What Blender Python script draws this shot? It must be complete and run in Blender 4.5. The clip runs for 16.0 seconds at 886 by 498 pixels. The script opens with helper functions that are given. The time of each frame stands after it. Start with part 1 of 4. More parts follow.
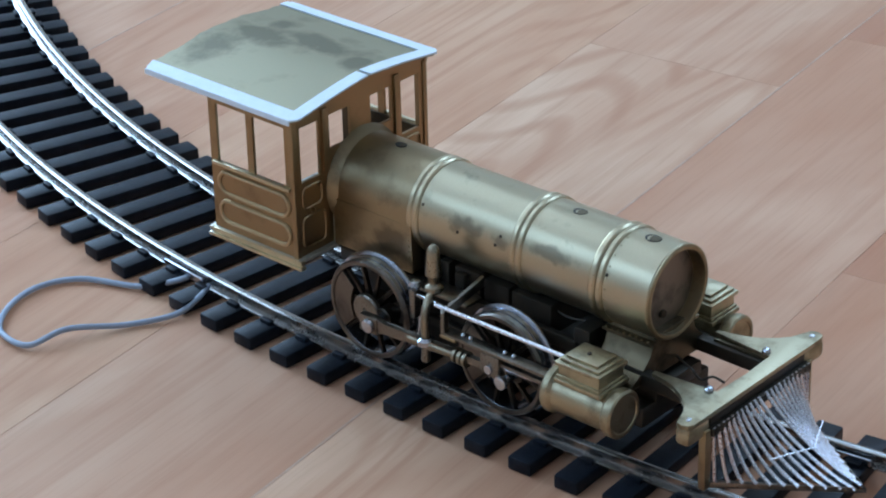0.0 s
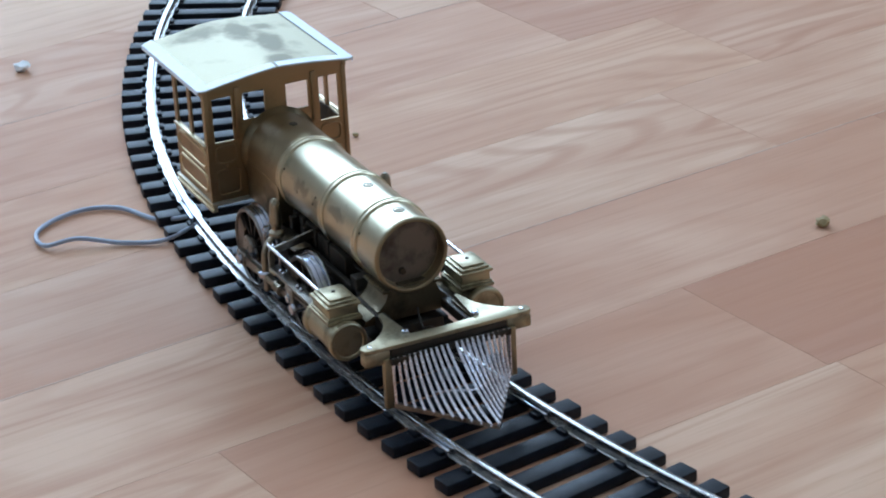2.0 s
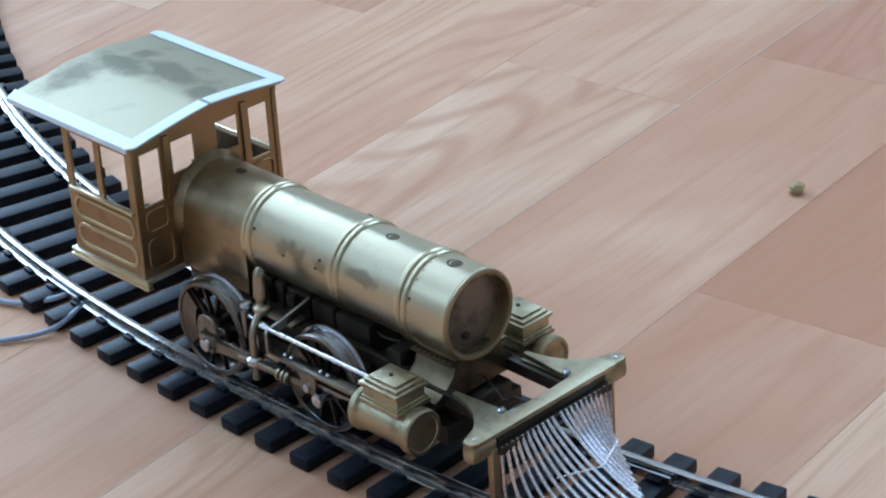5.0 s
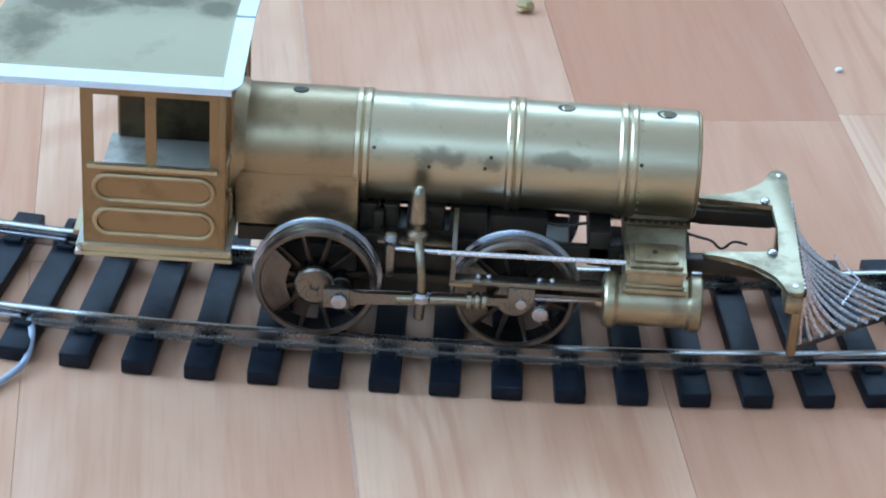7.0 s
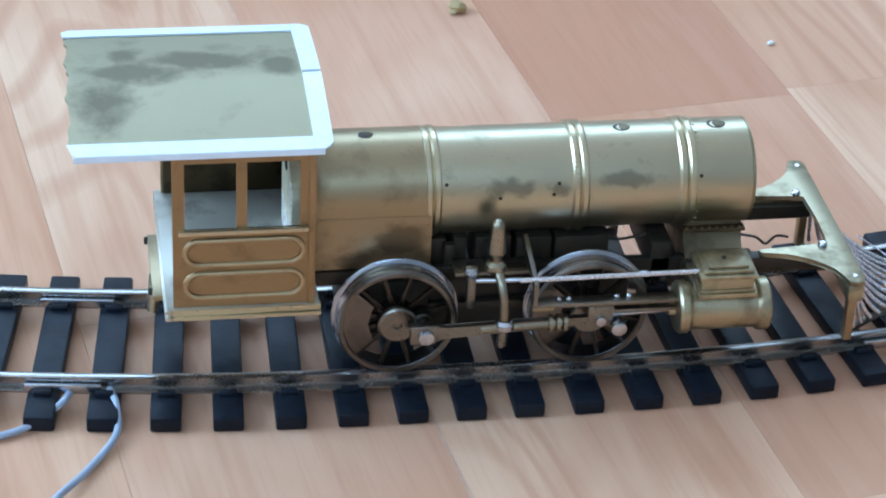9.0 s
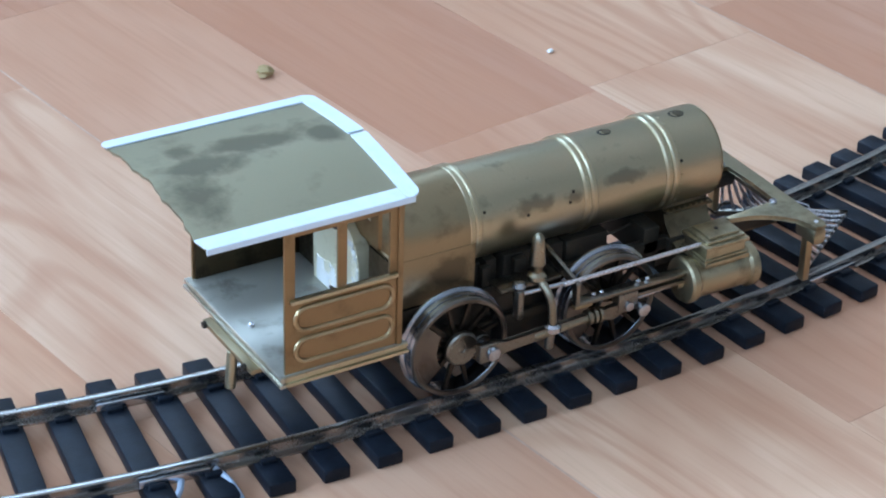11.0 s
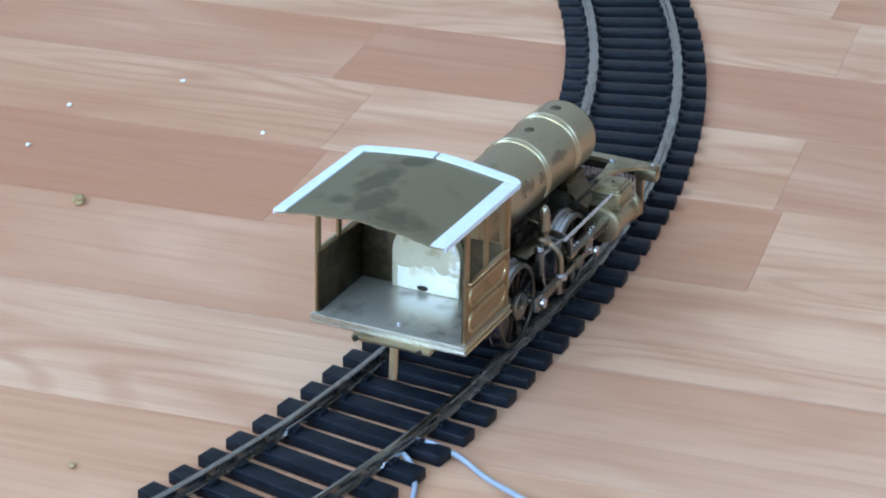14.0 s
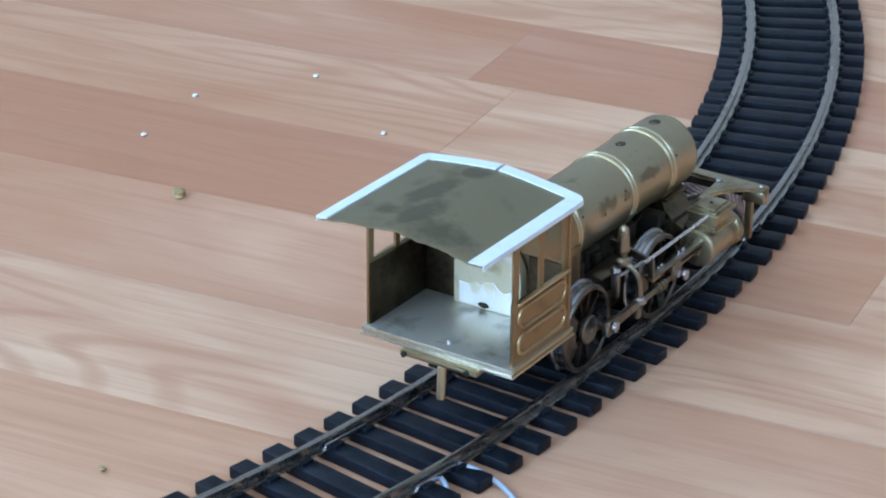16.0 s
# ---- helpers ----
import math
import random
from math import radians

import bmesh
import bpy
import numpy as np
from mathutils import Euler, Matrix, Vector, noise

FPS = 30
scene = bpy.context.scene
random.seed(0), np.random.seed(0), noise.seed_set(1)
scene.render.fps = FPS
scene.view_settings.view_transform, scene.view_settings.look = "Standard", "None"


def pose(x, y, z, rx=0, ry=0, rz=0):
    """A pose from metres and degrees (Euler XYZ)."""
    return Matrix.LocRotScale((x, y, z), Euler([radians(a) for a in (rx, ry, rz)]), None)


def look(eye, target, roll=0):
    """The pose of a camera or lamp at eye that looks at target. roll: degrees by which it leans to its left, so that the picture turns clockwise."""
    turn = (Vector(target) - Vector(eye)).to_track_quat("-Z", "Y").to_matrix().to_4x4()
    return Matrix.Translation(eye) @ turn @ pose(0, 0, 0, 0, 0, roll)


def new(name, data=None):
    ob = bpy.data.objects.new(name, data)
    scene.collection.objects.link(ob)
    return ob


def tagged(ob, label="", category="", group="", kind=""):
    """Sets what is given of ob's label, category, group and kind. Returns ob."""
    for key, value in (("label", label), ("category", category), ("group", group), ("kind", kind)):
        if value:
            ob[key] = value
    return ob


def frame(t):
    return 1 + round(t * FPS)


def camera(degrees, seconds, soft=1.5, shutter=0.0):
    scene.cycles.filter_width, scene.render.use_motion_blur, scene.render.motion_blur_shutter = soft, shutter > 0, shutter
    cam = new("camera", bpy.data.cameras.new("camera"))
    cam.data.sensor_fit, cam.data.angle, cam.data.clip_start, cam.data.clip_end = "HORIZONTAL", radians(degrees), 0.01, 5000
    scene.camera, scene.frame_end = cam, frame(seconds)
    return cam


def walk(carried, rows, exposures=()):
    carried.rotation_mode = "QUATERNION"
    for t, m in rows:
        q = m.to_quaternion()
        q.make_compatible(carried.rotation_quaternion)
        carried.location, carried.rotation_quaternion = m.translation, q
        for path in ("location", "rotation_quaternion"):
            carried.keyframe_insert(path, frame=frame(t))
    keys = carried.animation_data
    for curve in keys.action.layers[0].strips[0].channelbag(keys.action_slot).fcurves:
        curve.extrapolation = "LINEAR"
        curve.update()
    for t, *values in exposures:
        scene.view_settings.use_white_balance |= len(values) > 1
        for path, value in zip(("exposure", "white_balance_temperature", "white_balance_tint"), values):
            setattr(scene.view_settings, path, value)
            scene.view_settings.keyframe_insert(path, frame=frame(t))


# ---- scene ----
# ---- camera and walk ----
cam = camera(20.1, 16.0, soft=2.0)
PATH = [
    (0.0, (0.4021, -0.3845, 0.3028), (0.0599, -0.0065, 0.0348), -1.43),
    (0.5, (0.4652, -0.3653, 0.3064), (0.0792, -0.0228, 0.0504), -1.88),
    (1.0, (0.5392, -0.3433, 0.3118), (0.1192, -0.0382, 0.0622), -2.13),
    (1.5, (0.6224, -0.2951, 0.3193), (0.1660, -0.0408, 0.0769), -3.07),
    (2.0, (0.6873, -0.2528, 0.3270), (0.2123, -0.0323, 0.0872), -2.99),
    (2.5, (0.6931, -0.2486, 0.3285), (0.2157, -0.0327, 0.0893), -3.47),
    (3.0, (0.6876, -0.2464, 0.3251), (0.2174, -0.0239, 0.0779), -3.81),
    (3.5, (0.6595, -0.2639, 0.3233), (0.2005, -0.0204, 0.0747), -3.88),
    (4.0, (0.6175, -0.2869, 0.3230), (0.1736, -0.0171, 0.0741), -4.00),
    (4.2, (0.5897, -0.3044, 0.3213), (0.1562, -0.0173, 0.0735), -3.33),
    (6.3, (0.1933, -0.4257, 0.3126), (0.0702, 0.0439, 0.0026), -0.10),
    (6.5, (0.1343, -0.4547, 0.2888), (0.0763, 0.0389, -0.0023), 2.18),
    (7.0, (0.0775, -0.4467, 0.2834), (0.0714, 0.0488, -0.0104), 3.32),
    (7.5, (0.0455, -0.4400, 0.2918), (0.0558, 0.0514, -0.0086), 3.00),
    (8.0, (0.0364, -0.4381, 0.2987), (0.0683, 0.0486, -0.0078), 2.93),
    (8.5, (0.0051, -0.4372, 0.3053), (0.0605, 0.0441, -0.0062), 3.36),
    (9.0, (-0.0207, -0.4390, 0.3062), (0.0664, 0.0405, -0.0008), 2.99),
    (9.5, (-0.0422, -0.4410, 0.3117), (0.0724, 0.0352, 0.0085), 2.89),
    (10.0, (-0.0963, -0.4333, 0.3178), (0.0605, 0.0318, 0.0164), 2.96),
    (10.2, (-0.1106, -0.4344, 0.3166), (0.0642, 0.0261, 0.0178), 2.76),
    (12.3, (-0.3924, -0.3530, 0.3250), (0.0127, -0.0417, 0.0622), -0.07),
    (12.5, (-0.4155, -0.3437, 0.3274), (0.0089, -0.0530, 0.0704), -0.41),
    (13.0, (-0.4880, -0.3070, 0.3270), (-0.0277, -0.0609, 0.0835), -0.30),
    (13.5, (-0.5427, -0.2736, 0.3305), (-0.0666, -0.0514, 0.0936), 0.72),
    (14.0, (-0.5468, -0.2704, 0.3340), (-0.0722, -0.0499, 0.0929), 1.01),
    (14.5, (-0.5430, -0.2710, 0.3390), (-0.0737, -0.0454, 0.0927), 1.00),
    (15.0, (-0.5317, -0.2808, 0.3307), (-0.0677, -0.0422, 0.0866), 0.87),
    (15.5, (-0.4976, -0.3060, 0.3255), (-0.0471, -0.0407, 0.0830), 0.53),
    (16.0, (-0.4850, -0.3180, 0.3270), (-0.0476, -0.0329, 0.0837), 0.50),
]
EXPOSURES = [(0.0, -0.44, 6400, 10), (1.5, -0.54, 6750, 13), (4.2, -0.40, 6650, 12), (6.3, 0.03, 6000, 7), (8.5, 0.15, 6200, 7), (10.2, -0.04, 6250, 11),
             (12.5, -0.03, 6350, 10), (16.0, -0.18, 6350, 10)]
walk(cam, [(t, look(e, g, r)) for t, e, g, r in PATH], EXPOSURES)

# ---- world and light ----
world = bpy.data.worlds.new("sky")
scene.world = world
world.use_nodes = True
wn = world.node_tree.nodes
sky = wn.new("ShaderNodeTexSky")
sky.sky_type, sky.sun_disc = "NISHITA", False
sky.sun_elevation, sky.sun_rotation = radians(35), radians(60)
wn["Background"].inputs["Strength"].default_value = 0.12
world.node_tree.links.new(sky.outputs["Color"], wn["Background"].inputs["Color"])


def window_light(eye, target, sx, sy, watts, colour):
    data = bpy.data.lights.new("unseen_window_daylight", "AREA")
    data.shape, data.size, data.size_y, data.energy, data.color = "RECTANGLE", sx, sy, watts, colour
    new("unseen_window_daylight", data).matrix_world = look(eye, target)


DAYLIGHT = (0.478, 0.715, 1.0)
# Three unseen windows average daylight that comes from changing sides of the engine.
window_light((0.0, 2.15, 1.84), (0.0, 0.0, 0.50), 2.6, 0.98, 44, DAYLIGHT)
# South window is added to brighten the near side.
window_light((-0.9, -2.15, 1.80), (0.0, 0.0, 0.40), 2.3, 1.05, 25, DAYLIGHT)
window_light((-2.75, 0.35, 1.50), (0.0, 0.0, 0.35), 2.5, 1.65, 150, DAYLIGHT)


# ---- materials ----
def nodes_of(name):
    m = bpy.data.materials.new(name)
    m.use_nodes = True
    nt = m.node_tree
    return m, nt, nt.nodes, nt.links, nt.nodes["Principled BSDF"]


def mapping(nt, scale, random_shift=False):
    n, l = nt.nodes, nt.links
    co = n.new("ShaderNodeTexCoord")
    mp = n.new("ShaderNodeMapping")
    mp.inputs["Scale"].default_value = scale
    l.new(co.outputs["Object"], mp.inputs["Vector"])
    if random_shift:
        info = n.new("ShaderNodeObjectInfo")
        mul = n.new("ShaderNodeVectorMath")
        mul.operation = "SCALE"
        mul.inputs[0].default_value = (3.1, 7.7, 5.3)
        l.new(info.outputs["Random"], mul.inputs["Scale"])
        l.new(mul.outputs["Vector"], mp.inputs["Location"])
    return mp.outputs["Vector"]


def noise_tex(nt, vec, scale, detail=4.0, rough=0.55, distort=0.0):
    t = nt.nodes.new("ShaderNodeTexNoise")
    t.inputs["Scale"].default_value = scale
    t.inputs["Detail"].default_value = detail
    t.inputs["Roughness"].default_value = rough
    t.inputs["Distortion"].default_value = distort
    nt.links.new(vec, t.inputs["Vector"])
    return t.outputs["Fac"]


def ramp(nt, fac, stops):
    r = nt.nodes.new("ShaderNodeValToRGB")
    el = r.color_ramp.elements
    while len(el) < len(stops):
        el.new(0.5)
    for e, (p, c) in zip(el, stops):
        e.position = p
        e.color = (*c, 1) if len(c) == 3 else (c[0], c[0], c[0], 1)
    nt.links.new(fac, r.inputs["Fac"])
    return r.outputs["Color"]


def mix(nt, fac, a, b, mode="MIX"):
    m = nt.nodes.new("ShaderNodeMix")
    m.data_type, m.blend_type = "RGBA", mode
    for sock, val in ((m.inputs["Factor"], fac), (m.inputs["A"], a), (m.inputs["B"], b)):
        if isinstance(val, (int, float)):
            sock.default_value = val
        elif isinstance(val, tuple):
            sock.default_value = (*val, 1)
        else:
            nt.links.new(val, sock)
    return m.outputs["Result"]


def bump(nt, bsdf, height, strength, dist):
    b = nt.nodes.new("ShaderNodeBump")
    b.inputs["Strength"].default_value = strength
    b.inputs["Distance"].default_value = dist
    nt.links.new(height, b.inputs["Height"])
    nt.links.new(b.outputs["Normal"], bsdf.inputs["Normal"])


def blob(nt, centre, radii, ragged):
    """A smudge of its own shape, in the model's millimetres, with ragged edges."""
    n, l = nt.nodes, nt.links
    co = n.new("ShaderNodeTexCoord")
    mp = n.new("ShaderNodeMapping")
    mp.vector_type = "TEXTURE"
    mp.inputs["Location"].default_value = [c * 0.00072 for c in centre]
    mp.inputs["Scale"].default_value = [r * 0.00072 for r in radii]
    l.new(co.outputs["Object"], mp.inputs["Vector"])
    ln = n.new("ShaderNodeVectorMath")
    ln.operation = "LENGTH"
    l.new(mp.outputs["Vector"], ln.inputs[0])
    ad = n.new("ShaderNodeMath")
    ad.operation = "MULTIPLY_ADD"
    ad.inputs[1].default_value = 3.0
    l.new(ragged, ad.inputs[0])
    l.new(ln.outputs["Value"], ad.inputs[2])
    return ramp(nt, mix(nt, 1.0, ad.outputs[0], (0.3, 0.3, 0.3), "MULTIPLY"), [(0.59, (0.85,)), (0.76, (0.0,))])


def metal(name, base, stain, rough=(0.25, 0.5), stain_at=(0.52, 0.66), scale=70.0, metallic=1.0, turned=0.0, blobs=()):
    """Metal with blotchy tarnish and fine scratches."""
    m, nt, n, l, p = nodes_of(name)
    v = mapping(nt, (1, 1, 1))
    blotch = noise_tex(nt, v, scale, 5, 0.6, 0.15)
    fine = noise_tex(nt, v, 2600, 3, 0.6)
    mask = ramp(nt, blotch, [(stain_at[0], (0.0,)), (stain_at[1], (1.0,))])
    for centre, radii in blobs:
        mask = mix(nt, 1.0, mask, blob(nt, centre, radii, blotch), "LIGHTEN")
    tint = mix(nt, fine, tuple(c * 0.92 for c in base), tuple(min(1, c * 1.08) for c in base))
    l.new(mix(nt, mask, tint, stain), p.inputs["Base Color"])
    rr = ramp(nt, mix(nt, 0.5, mask, fine), [(0.15, (rough[0],)), (0.75, (rough[1],))])
    l.new(rr, p.inputs["Roughness"])
    p.inputs["Metallic"].default_value = metallic
    if turned:
        tan = n.new("ShaderNodeTangent")
        tan.direction_type, tan.axis = "RADIAL", "X"
        l.new(tan.outputs["Tangent"], p.inputs["Tangent"])
        p.inputs["Anisotropic"].default_value = turned
    bump(nt, p, fine, 0.03, 0.0002)
    return m


BRASS = metal("boiler_brass", (0.52, 0.465, 0.325), (0.25, 0.225, 0.165), (0.29, 0.39), (0.62, 0.84), 150, turned=0.35,
              blobs=[((97, -15, 41), (9, 9, 3.2)), ((112, -15, 40), (5, 9, 2.4)), ((132, -15, 42), (11, 9, 2.4)), ((100, 15, 41), (12, 9, 3.2)), ((134, 15, 40), (10, 9, 3))])
CAB_BRASS = metal("cab_brass", (0.35, 0.25, 0.14), (0.20, 0.135, 0.075), (0.36, 0.52), (0.54, 0.80), 95)
BEAD_BRASS = metal("bead_brass", (0.52, 0.41, 0.25), (0.36, 0.26, 0.145), (0.34, 0.48), (0.54, 0.76), 140)
DULL_BRASS = metal("dull_brass", (0.44, 0.385, 0.26), (0.20, 0.165, 0.105), (0.34, 0.50), (0.48, 0.68), 120)
# Brass darkened for the shade beneath the smokebox; gusset webs share it.
SADDLE_BRASS = metal("shade_toned_brass", (0.17, 0.135, 0.085), (0.07, 0.055, 0.035), (0.38, 0.56), (0.46, 0.64), 100)
DISC_METAL = metal("smokebox_grey", (0.26, 0.22, 0.185), (0.13, 0.105, 0.085), (0.42, 0.58), (0.48, 0.66), 110)
FIREBOX_BRASS = metal("firebox_brass", (0.38, 0.305, 0.19), (0.19, 0.145, 0.09), (0.34, 0.52), (0.54, 0.80), 110,
                      blobs=[((56, -16, 19), (20, 5, 5)), ((66, -16, 26), (8, 5, 6)), ((56, 16, 19), (20, 5, 5))])
ROOF_BRASS = metal("roof_brass", (0.33, 0.295, 0.20), (0.165, 0.145, 0.10), (0.48, 0.60), (0.58, 0.90), 62,
                   blobs=[((12, 11, 70), (26, 8, 12)), ((33, 6, 70), (6, 7, 12)), ((-9, 16, 70), (7, 9, 12)), ((-6, 3, 70), (22, 9, 12)), ((-17, -9, 70), (13, 15, 12))])
BRIGHT_BRASS = metal("bright_brass", (0.58, 0.51, 0.35), (0.38, 0.30, 0.17), (0.27, 0.42), (0.60, 0.75), 120)
# Inner faces of the cab walls, much darker than the outside.
INNER_BRASS = metal("dark_inner_brass", (0.10, 0.075, 0.045), (0.045, 0.034, 0.022), (0.40, 0.60), (0.48, 0.66), 120)
FLOOR_BRASS = metal("cab_floor_brass", (0.44, 0.42, 0.36), (0.24, 0.22, 0.18), (0.34, 0.50), (0.52, 0.68), 90, 0.6)
SOLDER = metal("solder_smear", (0.92, 0.91, 0.88), (0.70, 0.64, 0.48), (0.16, 0.36), (0.54, 0.60), 140, 0.3)
BACKHEAD_BRASS = metal("tinned_brass", (0.66, 0.60, 0.43), (0.46, 0.39, 0.24), (0.30, 0.45), (0.52, 0.66), 110, 0.35)
FITTING_METAL = metal("dull_fitting", (0.34, 0.30, 0.225), (0.16, 0.135, 0.10), (0.26, 0.42), (0.50, 0.74), 150)
TINNED_EDGE = metal("tinned_edge", (0.62, 0.60, 0.52), (0.36, 0.32, 0.24), (0.26, 0.42), (0.52, 0.74), 120)
STEEL = metal("polished_steel", (0.50, 0.52, 0.57), (0.22, 0.22, 0.24), (0.18, 0.36), (0.62, 0.80), 120)
SPOKE_METAL = metal("dark_steel", (0.065, 0.055, 0.046), (0.03, 0.024, 0.02), (0.34, 0.5), (0.48, 0.68), 120)
RIM_METAL = metal("brown_steel", (0.18, 0.16, 0.14), (0.09, 0.075, 0.062), (0.28, 0.44), (0.50, 0.72), 130)
TYRE_METAL = metal("tyre_steel", (0.46, 0.49, 0.56), (0.20, 0.21, 0.24), (0.18, 0.34), (0.58, 0.80), 120)
ROD_METAL = metal("rod_steel", (0.24, 0.22, 0.19), (0.11, 0.09, 0.07), (0.26, 0.44), (0.55, 0.72), 150)
SLAT_METAL = metal("nickel_wire", (0.80, 0.80, 0.86), (0.55, 0.54, 0.58), (0.25, 0.40), (0.62, 0.80), 200)
DARK_METAL = metal("blackened_metal", (0.045, 0.038, 0.030), (0.09, 0.06, 0.035), (0.40, 0.62), (0.55, 0.75), 120, 0.6)
RAIL_METAL = metal("rail_nickel", (0.42, 0.41, 0.40), (0.30, 0.265, 0.23), (0.25, 0.33), (0.54, 0.88), 40)


def plastic(name, base, dust, rough, gloss=0.5):
    m, nt, n, l, p = nodes_of(name)
    v = mapping(nt, (1, 1, 1), True)
    f = noise_tex(nt, v, 260, 5, 0.65)
    l.new(ramp(nt, f, [(0.35, base), (0.75, dust)]), p.inputs["Base Color"])
    p.inputs["Roughness"].default_value = rough
    p.inputs["Specular IOR Level"].default_value = gloss
    bump(nt, p, noise_tex(nt, v, 1500, 2), 0.2, 0.0002)
    return m


SLEEPER_PLASTIC = plastic("black_sleeper_plastic", (0.0035, 0.0055, 0.010), (0.010, 0.015, 0.025), 0.46, 0.21)
WIRE_PLASTIC = plastic("grey_blue_wire", (0.30, 0.36, 0.46), (0.36, 0.42, 0.52), 0.45)
WHITE_PAINT = plastic("white_paint", (0.68, 0.76, 0.84), (0.76, 0.83, 0.89), 0.42)
# Paler than the boards: the glint of their edges put into colour.
JOINT_EDGE = plastic("joint_highlight", (0.49, 0.30, 0.21), (0.58, 0.40, 0.30), 0.6, 0.1)
CRUMB = plastic("brown_crumb", (0.30, 0.20, 0.08), (0.45, 0.34, 0.18), 0.8)
WHITE_CRUMB = plastic("white_crumb", (0.75, 0.75, 0.73), (0.85, 0.85, 0.84), 0.8)
WALL_PAINT = plastic("wall_paint", (0.42, 0.40, 0.37), (0.46, 0.44, 0.41), 0.8)
CEILING_PAINT = plastic("ceiling_paint", (0.74, 0.74, 0.73), (0.79, 0.79, 0.78), 0.85)
FRAME_PAINT = plastic("window_white", (0.78, 0.78, 0.77), (0.82, 0.82, 0.81), 0.4)


def laminate():
    """Cherry and beech look strips: tone by strip, figure, pores and knots."""
    m, nt, n, l, p = nodes_of("laminate_strip")
    info = n.new("ShaderNodeObjectInfo")
    geo = n.new("ShaderNodeNewGeometry")
    add = n.new("ShaderNodeMath")
    add.operation = "ADD"
    l.new(info.outputs["Random"], add.inputs[0])
    l.new(geo.outputs["Random Per Island"], add.inputs[1])
    fr = n.new("ShaderNodeMath")
    fr.operation = "FRACT"
    shift = n.new("ShaderNodeMath")
    shift.operation = "ADD"
    shift.inputs[1].default_value = 0.33
    l.new(add.outputs[0], shift.inputs[0])
    l.new(shift.outputs[0], fr.inputs[0])
    tone = ramp(nt, fr.outputs[0], [(0.0, (0.66, 0.40, 0.265)), (0.14, (0.54, 0.285, 0.183)), (0.34, (0.70, 0.455, 0.31)),
                                    (0.52, (0.49, 0.245, 0.158)), (0.68, (0.64, 0.38, 0.245)), (0.84, (0.735, 0.50, 0.35)), (1.0, (0.55, 0.29, 0.188))])
    co = n.new("ShaderNodeTexCoord")
    far = n.new("ShaderNodeVectorMath")
    far.operation = "SCALE"
    far.inputs[0].default_value = (37.0, 91.0, 53.0)
    l.new(fr.outputs[0], far.inputs["Scale"])
    spread = n.new("ShaderNodeVectorMath")
    spread.operation = "ADD"
    l.new(co.outputs["Object"], spread.inputs[0])
    l.new(far.outputs["Vector"], spread.inputs[1])

    def along(sx, sy):
        mp = n.new("ShaderNodeMapping")
        mp.inputs["Scale"].default_value = (sx, sy, 1)
        l.new(spread.outputs["Vector"], mp.inputs["Vector"])
        return mp.outputs["Vector"]

    # growth rings: soft level lines of a long, slowly changing field
    wide = noise_tex(nt, along(15, 2.6), 1.0, 2.0, 0.40, 0.3)
    turns = n.new("ShaderNodeMath")
    turns.operation = "MULTIPLY"
    turns.inputs[1].default_value = 135
    l.new(wide, turns.inputs[0])
    wave = n.new("ShaderNodeMath")
    wave.operation = "SINE"
    l.new(turns.outputs[0], wave.inputs[0])
    rings = ramp(nt, wave.outputs[0], [(0.0, (0.0,)), (1.0, (1.0,))])
    fade = ramp(nt, noise_tex(nt, along(9, 4), 1.0, 2, 0.5), [(0.38, (0.04,)), (0.68, (0.42,))])
    streak = noise_tex(nt, along(140, 4.0), 1.0, 5, 0.6, 0.3)
    pores = noise_tex(nt, along(900, 34), 1.0, 3, 0.6)
    cloud = noise_tex(nt, along(17, 6), 1.0, 3, 0.55, 0.6)
    c = mix(nt, ramp(nt, cloud, [(0.42, (0.0,)), (0.68, (0.65,))]), tone, (0.48, 0.22, 0.125))
    c = mix(nt, ramp(nt, cloud, [(0.28, (0.30,)), (0.46, (0.0,))]), c, (0.78, 0.52, 0.36))
    c = mix(nt, mix(nt, 1.0, rings, fade, "MULTIPLY"), c, (0.42, 0.18, 0.10))
    c = mix(nt, ramp(nt, streak, [(0.50, (0.0,)), (0.74, (0.38,))]), c, (0.40, 0.165, 0.09))
    c = mix(nt, ramp(nt, pores, [(0.52, (0.0,)), (0.80, (0.22,))]), c, (0.36, 0.17, 0.10))
    knot = n.new("ShaderNodeTexVoronoi")
    knot.inputs["Scale"].default_value = 1.0
    l.new(along(13, 7), knot.inputs["Vector"])
    c = mix(nt, ramp(nt, knot.outputs["Distance"], [(0.015, (0.7,)), (0.07, (0.0,))]), c, (0.27, 0.11, 0.065))
    l.new(c, p.inputs["Base Color"])
    l.new(ramp(nt, pores, [(0.3, (0.50,)), (0.8, (0.62,))]), p.inputs["Roughness"])
    p.inputs["Specular IOR Level"].default_value = 0.07
    bump(nt, p, pores, 0.06, 0.0002)
    return m


LAMINATE = laminate()


def glass():
    m, nt, n, l, p = nodes_of("window_glass")
    p.inputs["Transmission Weight"].default_value = 1.0
    p.inputs["Roughness"].default_value = 0.02
    p.inputs["Base Color"].default_value = (1, 1, 1, 1)
    return m


GLASS = glass()

# ---- mesh helpers; the model is drawn in its own millimetres ----
U = 0.00072


